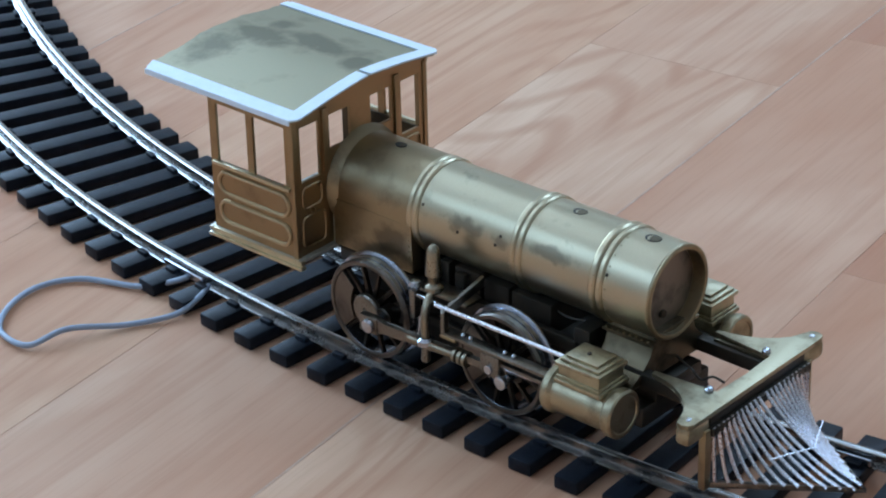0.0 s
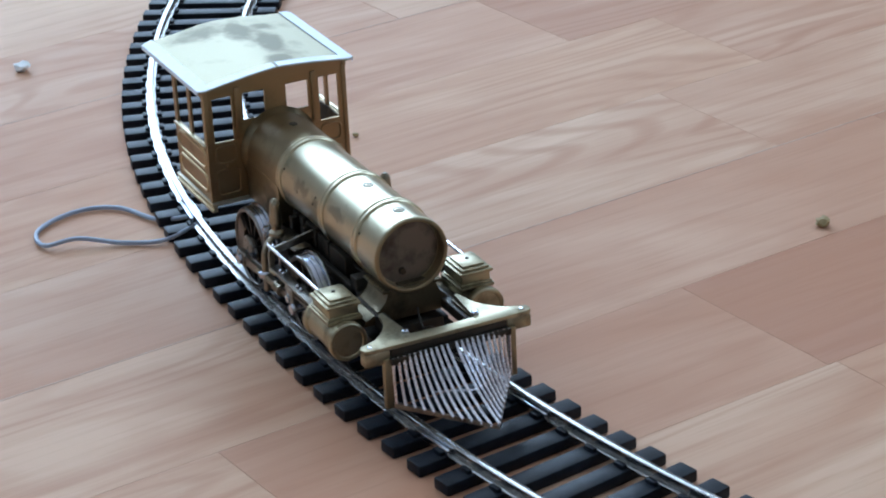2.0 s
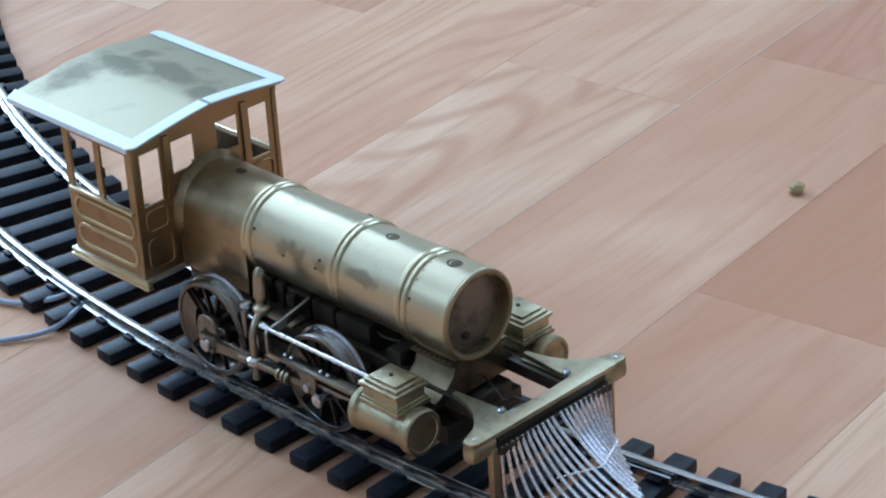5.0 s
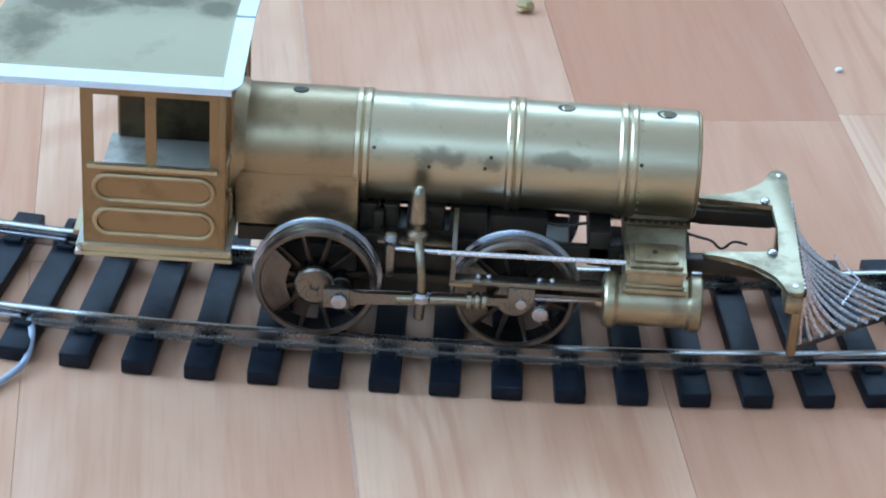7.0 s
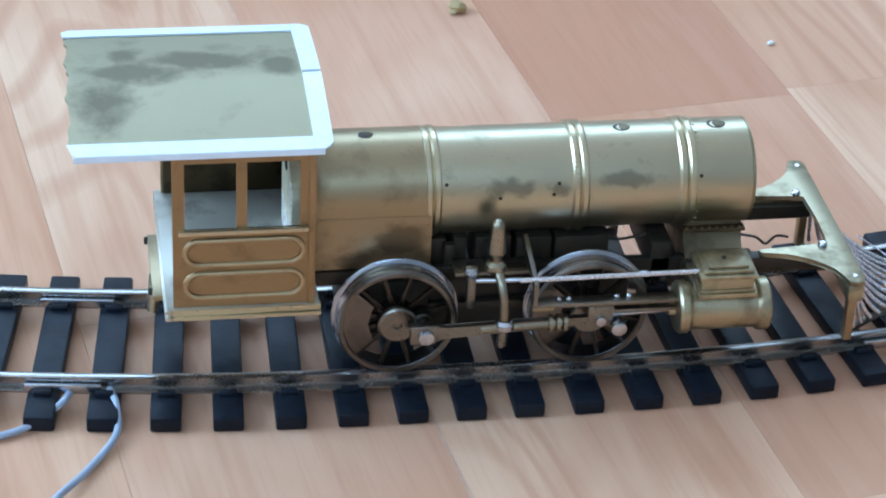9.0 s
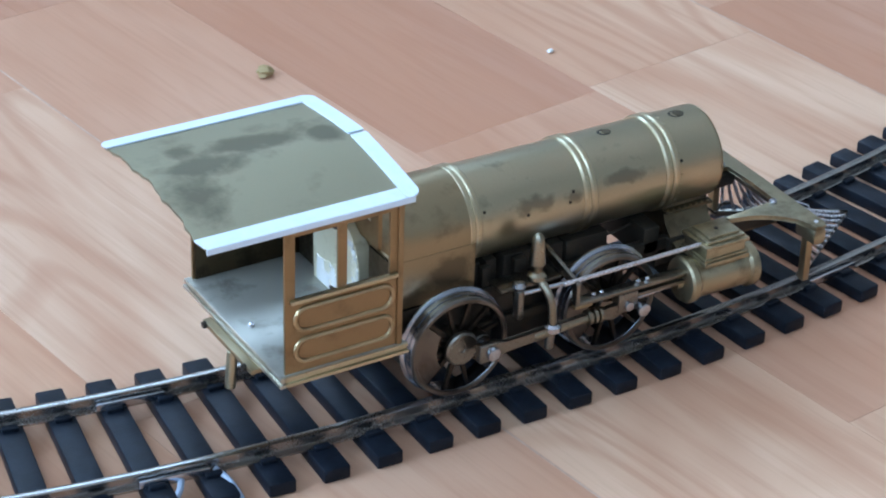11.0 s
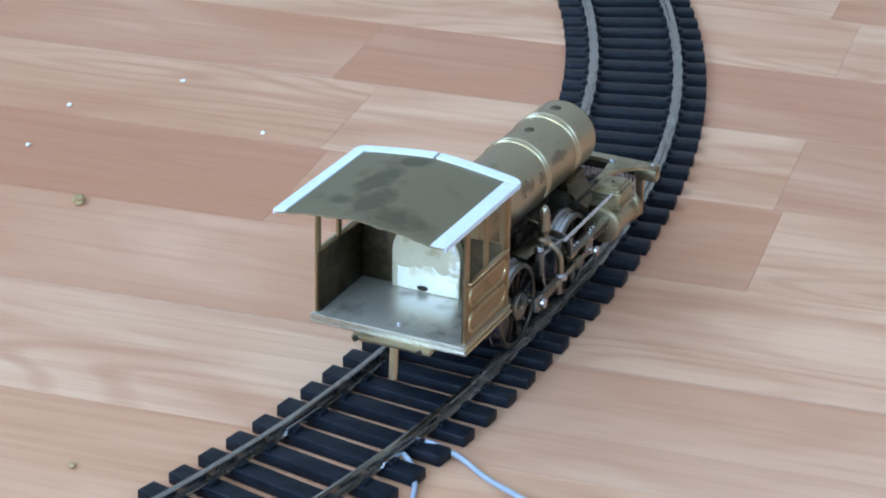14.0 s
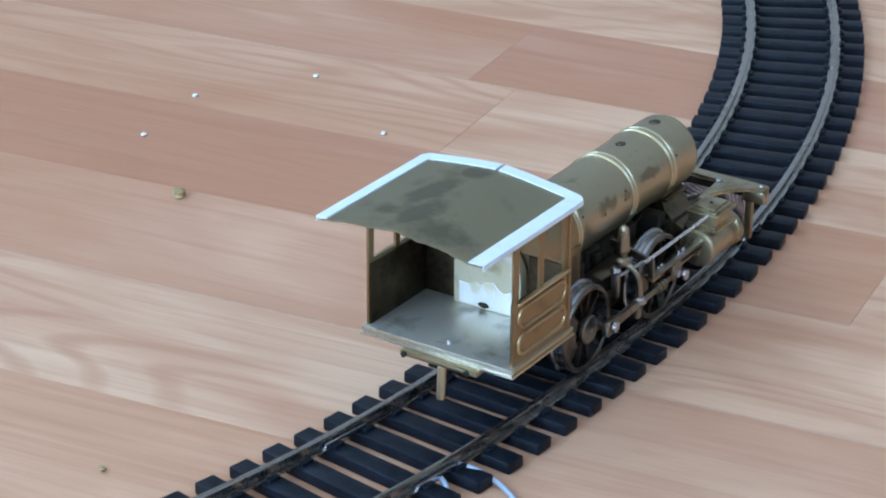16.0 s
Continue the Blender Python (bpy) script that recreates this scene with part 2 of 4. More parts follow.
def part(name, bm, material, parent=None, label="", unit=U, sharp=32):
    """Link a bmesh as one mesh object, under a thing or a part."""
    for v in bm.verts:
        v.co *= unit
    bmesh.ops.recalc_face_normals(bm, faces=bm.faces)
    me = bpy.data.meshes.new(name)
    bm.to_mesh(me)
    bm.free()
    me.materials.append(material)
    for f in me.polygons:
        f.use_smooth = True
    me.set_sharp_from_angle(angle=radians(sharp))
    ob = new(name, me)
    ob.parent = parent
    if label:
        tagged(ob, label)
    return ob


def under(name, at, label, category, group=""):
    ob = new(name)
    ob.empty_display_size = 0.02
    ob.location = at
    return tagged(ob, label, category, group)


def box(bm, x0, x1, y0, y1, z0, z1, bevel=0.0):
    m = Matrix.LocRotScale(((x0 + x1) / 2, (y0 + y1) / 2, (z0 + z1) / 2), None, (abs(x1 - x0), abs(y1 - y0), abs(z1 - z0)))
    r = bmesh.ops.create_cube(bm, size=1, matrix=m)
    if bevel:
        es = list({e for v in r["verts"] for e in v.link_edges})
        bmesh.ops.bevel(bm, geom=es, offset=bevel, segments=2, affect="EDGES", profile=0.5)
    return bm


def basis(axis):
    a = Vector(axis).normalized()
    q = a.to_track_quat("Z", "Y").to_matrix()
    return q


def lathe(bm, profile, origin, axis, seg=48, close=False):
    """Turn a profile of (along, radius) about an axis."""
    q, o = basis(axis), Vector(origin)
    rings = []
    for a, r in profile:
        if r < 1e-6:
            rings.append([bm.verts.new(o + q @ Vector((0, 0, a)))])
        else:
            rings.append([bm.verts.new(o + q @ Vector((r * math.cos(2 * math.pi * i / seg), r * math.sin(2 * math.pi * i / seg), a))) for i in range(seg)])
    pairs = list(zip(rings, rings[1:]))
    if close:
        pairs.append((rings[-1], rings[0]))
    for A, B in pairs:
        for i in range(seg):
            j = (i + 1) % seg
            if len(A) == 1 and len(B) == 1:
                continue
            if len(A) == 1:
                bm.faces.new((A[0], B[i], B[j]))
            elif len(B) == 1:
                bm.faces.new((A[i], B[0], A[j]))
            else:
                bm.faces.new((A[i], B[i], B[j], A[j]))
    return bm


def rod(bm, a, b, r, seg=16, round_end=0.25):
    a, b = Vector(a), Vector(b)
    n = (b - a).length
    k = min(r * round_end, n / 3)
    return lathe(bm, [(0, 0), (0, r - k), (k, r), (n - k, r), (n, r - k), (n, 0)], a, b - a, seg)


def tube(bm, pts, r, seg=10):
    """A round wire along points."""
    pts = [Vector(p) for p in pts]
    rings = []
    up = Vector((0.13, 0.21, 0.97))
    for i, p in enumerate(pts):
        d = (pts[min(i + 1, len(pts) - 1)] - pts[max(i - 1, 0)]).normalized()
        s = d.cross(up).normalized()
        u = s.cross(d)
        rings.append([bm.verts.new(p + r * (math.cos(2 * math.pi * k / seg) * s + math.sin(2 * math.pi * k / seg) * u)) for k in range(seg)])
    for A, B in zip(rings, rings[1:]):
        for i in range(seg):
            j = (i + 1) % seg
            bm.faces.new((A[i], A[j], B[j], B[i]))
    bm.faces.new(rings[0]), bm.faces.new(rings[-1])
    return bm


def loop_tube(bm, pts, r, seg=8):
    """A closed round bead."""
    pts = [Vector(p) for p in pts]
    n = len(pts)
    nrm = (pts[0] - pts[n // 3]).cross(pts[n // 2] - pts[n // 3]).normalized()
    rings = []
    for i, p in enumerate(pts):
        d = (pts[(i + 1) % n] - pts[i - 1]).normalized()
        s = d.cross(nrm)
        rings.append([bm.verts.new(p + r * (math.cos(2 * math.pi * k / seg) * s + math.sin(2 * math.pi * k / seg) * nrm)) for k in range(seg)])
    for i in range(n):
        A, B = rings[i], rings[(i + 1) % n]
        for k in range(seg):
            j = (k + 1) % seg
            bm.faces.new((A[k], A[j], B[j], B[k]))
    return bm


def prism(bm, outline, lift, bevel=0.0):
    """Extrude a closed outline of points by a vector."""
    lift = Vector(lift)
    lo = [bm.verts.new(p) for p in outline]
    hi = [bm.verts.new(Vector(p) + lift) for p in outline]
    n = len(lo)
    fs = [bm.faces.new(lo), bm.faces.new(hi[::-1])]
    for i in range(n):
        j = (i + 1) % n
        fs.append(bm.faces.new((lo[i], hi[i], hi[j], lo[j])))
    if bevel:
        es = [e for f in fs[:2] for e in f.edges]
        bmesh.ops.bevel(bm, geom=es, offset=bevel, segments=2, affect="EDGES", profile=0.5)
    return bm


def grid_plate(us, ws, solid, place, thick):
    """One plate of cells with openings; place(u, w) gives a corner, solid(i, j) says which cells stand."""
    bm = bmesh.new()
    lift = Vector(thick)
    lo, hi = {}, {}
    for i, u in enumerate(us):
        for j, w in enumerate(ws):
            lo[i, j] = bm.verts.new(place(u, w))
            hi[i, j] = bm.verts.new(Vector(place(u, w)) + lift)
    cells = {(i, j) for i in range(len(us) - 1) for j in range(len(ws) - 1) if solid(i, j)}
    for i, j in cells:
        bm.faces.new((lo[i, j], lo[i + 1, j], lo[i + 1, j + 1], lo[i, j + 1]))
        bm.faces.new((hi[i, j], hi[i, j + 1], hi[i + 1, j + 1], hi[i + 1, j]))
        for (di, dj), a, b in (((-1, 0), (i, j), (i, j + 1)), ((1, 0), (i + 1, j), (i + 1, j + 1)), ((0, -1), (i, j), (i + 1, j)), ((0, 1), (i, j + 1), (i + 1, j + 1))):
            if (i + di, j + dj) not in cells:
                bm.faces.new((lo[a], lo[b], hi[b], hi[a]))
    bmesh.ops.delete(bm, geom=[v for v in bm.verts if not v.link_faces], context="VERTS")
    return bm


def spline(ctrl, n):
    """Points on a smooth curve through control points."""
    ctrl = [Vector(c) for c in ctrl]
    ext = [2 * ctrl[0] - ctrl[1]] + ctrl + [2 * ctrl[-1] - ctrl[-2]]
    out = []
    for i in range(1, len(ext) - 2):
        p0, p1, p2, p3 = ext[i - 1:i + 3]
        for k in range(n):
            t = k / n
            out.append(0.5 * (2 * p1 + (p2 - p0) * t + (2 * p0 - 5 * p1 + 4 * p2 - p3) * t * t + (3 * p1 - p0 - 3 * p2 + p3) * t ** 3))
    out.append(ctrl[-1])
    return out


# ---- the room ----
RX0, RX1, RY0, RY1, RH = -2.8, 2.2, -2.2, 2.2, 2.5


def slab(name, boxes, material, label):
    bm = bmesh.new()
    for b in boxes:
        box(bm, *b)
    return tagged(part(name, bm, material, None, "", 1.0), label, "wall" if "wall" in name else name, kind="structure")


T = 0.15
NX0, NX1, NZ0, NZ1 = -1.35, 1.35, 1.34, 2.34
WY0, WY1, WZ0, WZ1 = -0.95, 1.65, 0.6, 2.38
SX0, SX1, SZ0, SZ1 = -2.1, 0.3, 1.24, 2.36
# Unseen walls and ceiling, toned to set how much daylight bounces.
slab("wall_east", [(RX1, RX1 + T, RY0 - T, RY1 + T, 0, RH)], WALL_PAINT, "plain brownish beige painted room wall")
slab("wall_south", [(RX0, SX0, RY0 - T, RY0, 0, RH), (SX1, RX1, RY0 - T, RY0, 0, RH),
                    (SX0, SX1, RY0 - T, RY0, 0, SZ0), (SX0, SX1, RY0 - T, RY0, SZ1, RH)], WALL_PAINT, "unseen brownish beige painted wall with a wide window opening")
slab("wall_north", [(RX0, NX0, RY1, RY1 + T, 0, RH), (NX1, RX1, RY1, RY1 + T, 0, RH),
                    (NX0, NX1, RY1, RY1 + T, 0, NZ0), (NX0, NX1, RY1, RY1 + T, NZ1, RH)], WALL_PAINT, "unseen brownish beige painted wall with a wide window opening")
slab("wall_west", [(RX0 - T, RX0, RY0 - T, WY0, 0, RH), (RX0 - T, RX0, WY1, RY1 + T, 0, RH),
                   (RX0 - T, RX0, WY0, WY1, 0, WZ0), (RX0 - T, RX0, WY0, WY1, WZ1, RH)], WALL_PAINT, "unseen brownish beige painted wall with a wide window opening")
slab("ceiling", [(RX0 - T, RX1 + T, RY0 - T, RY1 + T, RH, RH + 0.1)], CEILING_PAINT, "plain white painted room ceiling")


def build_window(name, at, turn, half, high):
    w = tagged(under(name, at, "unseen wide white-framed window letting in daylight", "window"), kind="structure")
    w.rotation_euler = (0, 0, radians(turn))
    for x in (-half + 0.03, 0.0, half - 0.03):
        part("window_frame", box(bmesh.new(), x - 0.03, x + 0.03, -0.03, 0.03, 0.06, high - 0.06, 0.006), FRAME_PAINT, w, "", 1.0)
    for z in (0.03, high - 0.03):
        part("window_frame", box(bmesh.new(), -half, half, -0.03, 0.03, z - 0.03, z + 0.03, 0.006), FRAME_PAINT, w, "", 1.0)
    for x0, x1 in ((-half + 0.06, -0.03), (0.03, half - 0.06)):
        pane = part("pane", box(bmesh.new(), x0, x1, -0.003, 0.003, 0.06, high - 0.06), GLASS, w, "", 1.0)
        pane.visible_shadow = False


# All out of view; north and south windows are added to spread daylight.
build_window("added_window_1", ((NX0 + NX1) / 2, RY1 + 0.08, NZ0), 0, (NX1 - NX0) / 2, NZ1 - NZ0)
build_window("added_window_3", ((SX0 + SX1) / 2, RY0 - 0.08, SZ0), 0, (SX1 - SX0) / 2, SZ1 - SZ0)
build_window("window_2", (RX0 - 0.08, (WY0 + WY1) / 2, WZ0), 90, (WY1 - WY0) / 2, WZ1 - WZ0)

floor = slab("floor", [(RX0, RX1, RY0, RY1, -0.06, -0.0013)], LAMINATE, "pinkish cherry-look three-strip laminate floor")

# ---- the locomotive ----
Z0 = 22.6
loco = under("locomotive", (0, 0, Z0 * U), "unpainted brass model steam locomotive with cowcatcher standing on track", "model locomotive")
BR, BZ = 15.3, 36.0


def build_boiler():
    bm = bmesh.new()
    lathe(bm, [(40, BR), (168.9, BR), (169.6, BR - 0.6), (169.6, BR - 1.6), (169.0, BR - 1.9), (165.5, BR - 2.0), (165.2, 0.0)], (0, 0, BZ), (1, 0, 0), 72)
    boiler = part("boiler", bm, BRASS, loco, "dull gold brass boiler barrel with tarnish blotches")
    for x, w in ((74.8, 1.2), (77.2, 1.2), (117.3, 1.2), (119.8, 1.2), (148.6, 1.3), (151.4, 1.2)):
        prof = [(-w, BR - 0.2), (-w, BR + 0.25), (-w * 0.5, BR + 0.75), (w * 0.5, BR + 0.75), (w, BR + 0.25), (w, BR - 0.2)]
        part("boiler_band", lathe(bmesh.new(), prof, (x, 0, BZ), (1, 0, 0), 72), BRIGHT_BRASS, boiler)
    part("smokebox_rim", lathe(bmesh.new(), [(165.4, BR - 2.1), (169.2, BR - 1.9), (169.9, BR - 1.7), (170.1, BR - 0.8), (169.7, BR - 0.1), (169.2, BR - 0.15)], (0, 0, BZ), (1, 0, 0), 72), FIREBOX_BRASS, boiler)
    part("smokebox_disc", lathe(bmesh.new(), [(165.0, BR - 2.0), (165.6, BR - 2.4), (165.7, 3.0), (165.6, 0.0)], (0, 0, BZ), (1, 0, 0), 48), DISC_METAL, boiler, "dark recessed smokebox front")
    part("smokebox_stud", lathe(bmesh.new(), [(165.3, 1.5), (166.6, 1.3), (166.9, 0.0)], (0, -2.5, BZ - 7.5), (1, 0, 0), 16), DARK_METAL, boiler)
    for x, r in ((58.0, 1.7), (132.2, 2.0), (160.2, 2.3)):
        def patch(cx, rx, ry, lift):
            ring = []
            for k in range(20):
                y = ry * math.sin(k * math.pi / 10)
                ring.append((cx + rx * math.cos(k * math.pi / 10), y, BZ + math.sqrt((BR + lift) ** 2 - y * y) - 0.5))
            return prism(bmesh.new(), ring, (0, 0, 0.5))
        up = 0.6 if x < 76 else 0.0
        # Flat dark disc for the hole; the paler offset disc paints its lit wall.
        part("dome_hole", patch(x, r + 0.5, r, 0.06 + up), DARK_METAL, boiler)
        part("hole_lit_wall", patch(x + 0.75, r - 0.5, r - 0.5, 0.14 + up), SADDLE_BRASS, boiler)
    for sy in (-1, 1):
        for x, a in ((79.6, 25), (112.0, 22), (110.5, 10), (153.5, 24), (95.0, 8)):
            d = Vector((0, sy * math.cos(radians(a)), math.sin(radians(a))))
            part("rivet_hole", lathe(bmesh.new(), [(BR - 0.3, 0.6), (BR + 0.12, 0.55), (BR + 0.08, 0)], (x, 0, BZ), d, 12), DARK_METAL, boiler)
    for k in range(26):
        a = 2 * math.pi * (k + 0.5) / 26
        d = Vector((0, math.cos(a), math.sin(a)))
        part("rivet", lathe(bmesh.new(), [(BR - 0.05, 0.42), (BR + 0.25, 0.32), (BR + 0.35, 0)], (153.4, 0, BZ), d, 8), BRASS, boiler)
    # firebox wrapper: round top, flat sides
    r = BR + 0.5
    bm = bmesh.new()
    ring = [(41.5, r, 17.0)] + [(41.5, r * math.cos(radians(a)), BZ + r * math.sin(radians(a))) for a in range(0, 181, 5)] + [(41.5, -r, 17.0)]
    prism(bm, ring, (34.2, 0, 0), 0.25)
    fire = part("firebox", bm, FIREBOX_BRASS, loco, "brown tarnished brass firebox wrapper")
    part("flare_ring", lathe(bmesh.new(), [(40.2, BR + 2.2), (41.0, BR + 1.9), (43.0, BR + 0.9), (44.0, BR + 0.5)], (0, 0, BZ), (1, 0, 0), 60), FIREBOX_BRASS, fire)
    for sy in (-1, 1):
        part("seam_strip", box(bmesh.new(), 42.5, 75.4, sy * (r - 0.1), sy * (r + 0.25), 33.2, 33.9, 0.1), FIREBOX_BRASS, fire)
        for i in range(9):
            z = 18.5 + i * 2.0
            part("rivet", lathe(bmesh.new(), [(0, 0.4), (0.25, 0.3), (0.35, 0)], (74.6, sy * (r - 0.05), z), (0, sy, 0), 8), FIREBOX_BRASS, fire)
    # backhead in the cab
    ring = [(36.0, 15.8, 16.6)] + [(36.0, 1.2 + 14.6 * math.cos(radians(a)), 32.0 + 14.6 * math.sin(radians(a))) for a in range(0, 181, 6)] + [(36.0, -13.4, 16.6)]
    back = part("backhead", prism(bmesh.new(), ring, (4.5, 0, 0), 0.3), BACKHEAD_BRASS, loco, "pale brass backhead with shiny solder smears")
    rnd = random.Random(4)
    top = [(35.8, -12.8 + 26.0 * i / 14, 27.5 + rnd.uniform(-2.2, 1.6)) for i in range(15)]
    part("solder_patch", prism(bmesh.new(), [(35.8, -12.8, 17.4)] + top + [(35.8, 13.2, 17.4)], (0.25, 0, 0)), SOLDER, back, "bright silvery solder smear")
    for k in range(7):
        z0, w = 28.0 + 1.9 * k, rnd.uniform(2.2, 4.6)
        y0 = -13.0 if z0 < 32.0 else 1.5 - math.sqrt(14.5 ** 2 - min(z0 + 1.6 - 32.0, 14.0) ** 2)
        flank = [(35.75, y0, z0), (35.75, y0, z0 + 1.6), (35.75, y0 + w * 0.6, z0 + 1.9), (35.75, y0 + w, z0 + 0.9), (35.75, y0 + w * 0.7, z0 - 0.2)]
        part("solder_patch", prism(bmesh.new(), flank, (0.25, 0, 0)), SOLDER, back)
    for y, z, w, h in ((2.4, 42.6, 3.0, 2.2), (2.4, 18.6, 2.4, 1.1)):
        ring = [(35.6, y + w * math.cos(k * math.pi / 8), z + h * math.sin(k * math.pi / 8)) for k in range(16)]
        part("hole", prism(bmesh.new(), ring, (0.3, 0, 0)), DARK_METAL, back)


def roof_z(y):
    a = abs(y)
    return 72.5 - 4.0 * (a / 34.5) ** 1.35 + 0.018 * y


def trim_x(x, y):
    """Hand-cut outline: front corners rounded off, the rear edge a little wavy."""
    a = abs(y)
    if x > 43.0 and a > 32.0:
        x -= 2.6 * ((a - 32.0) / 3.0) ** 2
    if x < -24.5:
        x += 0.45 * math.sin(0.33 * y + 1.0) + 0.3 * math.sin(0.9 * y) + (0.9 if a > 34.0 else 0.0)
    return x


def roof_sheet(bm, x0, x1, y0, y1, lo, hi, n=16, m=1):
    top, bot = [], []
    for i in range(n + 1):
        y = y0 + (y1 - y0) * i / n
        z = roof_z(y)
        xs = [trim_x(x0 + (x1 - x0) * k / m, y) for k in range(m + 1)]
        top.append([bm.verts.new((x, y, z + hi)) for x in xs])
        bot.append([bm.verts.new((x, y, z + lo)) for x in xs])
    for i in range(n):
        for k in range(m):
            bm.faces.new((top[i][k], top[i + 1][k], top[i + 1][k + 1], top[i][k + 1]))
            bm.faces.new((bot[i][k], bot[i][k + 1], bot[i + 1][k + 1], bot[i + 1][k]))
        bm.faces.new((top[i][0], bot[i][0], bot[i + 1][0], top[i + 1][0]))
        bm.faces.new((top[i][m], top[i + 1][m], bot[i + 1][m], bot[i][m]))
    for i in (0, n):
        for k in range(m):
            bm.faces.new((top[i][k], top[i][k + 1], bot[i][k + 1], bot[i][k]))
    return bm


def build_cab():
    # floor plate with stepped edge
    fl = part("cab_floor", box(bmesh.new(), -0.4, 42.0, -32.2, 32.2, 15.6, 17.0, 0.2), FLOOR_BRASS, loco, "greyish brass cab footplate")
    for z0, z1, o in ((13.4, 14.6, 0.9), (14.6, 15.7, 0.2), (15.7, 16.8, 0.6)):
        part("edge_molding", box(bmesh.new(), -o, 1.2, -32.2 - o, 32.2 + o, z0, z1, 0.3), TINNED_EDGE, fl, "pale tinned stepped edge")
        for sy in (-1, 1):
            part("edge_molding", box(bmesh.new(), 1.2, 42.0 + o * 0.6, sy * (32.2 + o), sy * 30.5, z0, z1, 0.3), BRIGHT_BRASS, fl)
    part("floor_screw", lathe(bmesh.new(), [(0, 1.0), (1.0, 0.95), (1.5, 0.5), (1.6, 0)], (5.0, -2.5, 16.9), (0, 0, 1), 14), SLAT_METAL, fl)
    for sy in (-1, 1):
        y0, y1 = sy * 30.6, sy * 31.6
        bm = grid_plate((1.5, 4.8, 18.9, 21.8, 36.2, 40.0), (16.8, 41.6, 62.8, 67.6), lambda i, j: j != 1 or i in (0, 2, 4), lambda u, w: (u, y0, w), (0, y1 - y0, 0))
        side = part("cab_side", bm, CAB_BRASS, loco, "orange-brown brass cab side with two window openings")
        part("inner_panel", box(bmesh.new(), 2.2, 38.9, sy * 29.9, sy * 30.55, 17.1, 41.4, 0.1), INNER_BRASS, side, "dark brass inner face")
        part("window_sill", box(bmesh.new(), 3.0, 38.6, sy * 31.5, sy * 33.0, 40.8, 42.2, 0.4), BRIGHT_BRASS, side)
        for z0, z1 in ((30.9, 38.6), (20.4, 28.0)):
            r, zc = (z1 - z0) / 2, (z0 + z1) / 2
            pts = [(33.4 + r * math.sin(radians(a)), sy * 31.7, zc + r * math.cos(radians(a))) for a in range(0, 181, 15)]
            pts += [(8.6 - r * math.sin(radians(a)), sy * 31.7, zc - r * math.cos(radians(a))) for a in range(0, 181, 15)]
            part("panel_bead", loop_tube(bmesh.new(), pts, 0.8), BEAD_BRASS, side)
            inner = [(x * 0.93 + 21.0 * 0.07, sy * 31.55, zc + (z - zc) * 0.8) for x, _, z in pts]
            part("panel_field", prism(bmesh.new(), inner, (0, sy * 0.35, 0)), CAB_BRASS, side)
        part("eave_strip", box(bmesh.new(), 0.8, 40.6, sy * 31.0, sy * 32.6, 65.4, 67.4, 0.3), CAB_BRASS, side)
    # front wall
    x0, x1 = 39.0, 40.1
    ys = (-30.5, -28.4, -19.6, -14.8, -10.0, -4.8, 0.0, 4.8, 10.0, 14.8, 19.6, 28.4, 30.5)
    ws = (16.8, 43.0, 50.5, 62.5, 64.5)

    def front_solid(i, j):
        y = abs(ys[i] + ys[i + 1]) / 2
        if j == 0:
            return y > 14.8
        if j == 1:
            return y < 19.6 or y > 28.4
        if j == 2:
            return y < 4.8 or 14.8 < y < 19.6 or y > 28.4
        return True

    bm = grid_plate(ys, ws, front_solid, lambda u, w: (x0, u, w if w < 64 else roof_z(u) - 0.7), (x1 - x0, 0, 0))
    front = part("cab_front", bm, CAB_BRASS, loco, "brown brass cab front with four small windows")
    for sy in (-1, 1):
        for ya, yb, za, zb in ((19.6, 28.4, 33.5, 41.0), (18.5, 28.8, 19.5, 30.5)):
            pts = []
            for (cy, cz), a0 in (((yb - 2, zb - 2), 0), ((ya + 2, zb - 2), 90), ((ya + 2, za + 2), 180), ((yb - 2, za + 2), 270)):
                pts += [(40.3, sy * (cy + 2 * math.cos(radians(a))), cz + 2 * math.sin(radians(a))) for a in range(a0, a0 + 91, 30)]
            part("panel_bead", loop_tube(bmesh.new(), pts, 0.5, 6), CAB_BRASS, front)
        part("inner_panel", box(bmesh.new(), 38.3, 38.95, sy * 15.2, sy * 29.8, 17.1, 42.6, 0.1), INNER_BRASS, front, "dark brass inner face")
        part("corner_post", box(bmesh.new(), 38.6, 40.6, sy * 30.2, sy * 32.2, 16.8, 66.0, 0.3), CAB_BRASS, front)
        part("window_post", box(bmesh.new(), 39.9, 41.0, sy * 16.0, sy * 18.4, 43.5, 66.0, 0.25), CAB_BRASS, front)
        part("hinge_lug", lathe(bmesh.new(), [(0, 0.8), (1.3, 0.7), (1.5, 0)], (40.0, sy * 24.0, 31.8), (1, 0, 0), 10), CAB_BRASS, front)
    # roof
    roof = part("cab_roof", roof_sheet(bmesh.new(), -25.0, 44.2, -34.6, 34.6, -0.8, 0.0, 24, 2), ROOF_BRASS, loco, "gently arched brass cab roof with dark smudges")
    for sy in (-1, 1):
        part("edge_strip", roof_sheet(bmesh.new(), -25.3, 39.6, sy * 29.8, sy * 35.0, 0.02, 0.55, 8), WHITE_PAINT, roof, "flat white edge strip")
        part("edge_strip", roof_sheet(bmesh.new(), 39.7, 44.9, sy * 0.7, sy * 35.0, 0.02, 0.6, 24), WHITE_PAINT, roof, "flat white edge strip")
        part("edge_lip", roof_sheet(bmesh.new(), -24.4, 42.4, sy * 34.65, sy * 35.1, -1.4, 0.3, 1), WHITE_PAINT, roof)
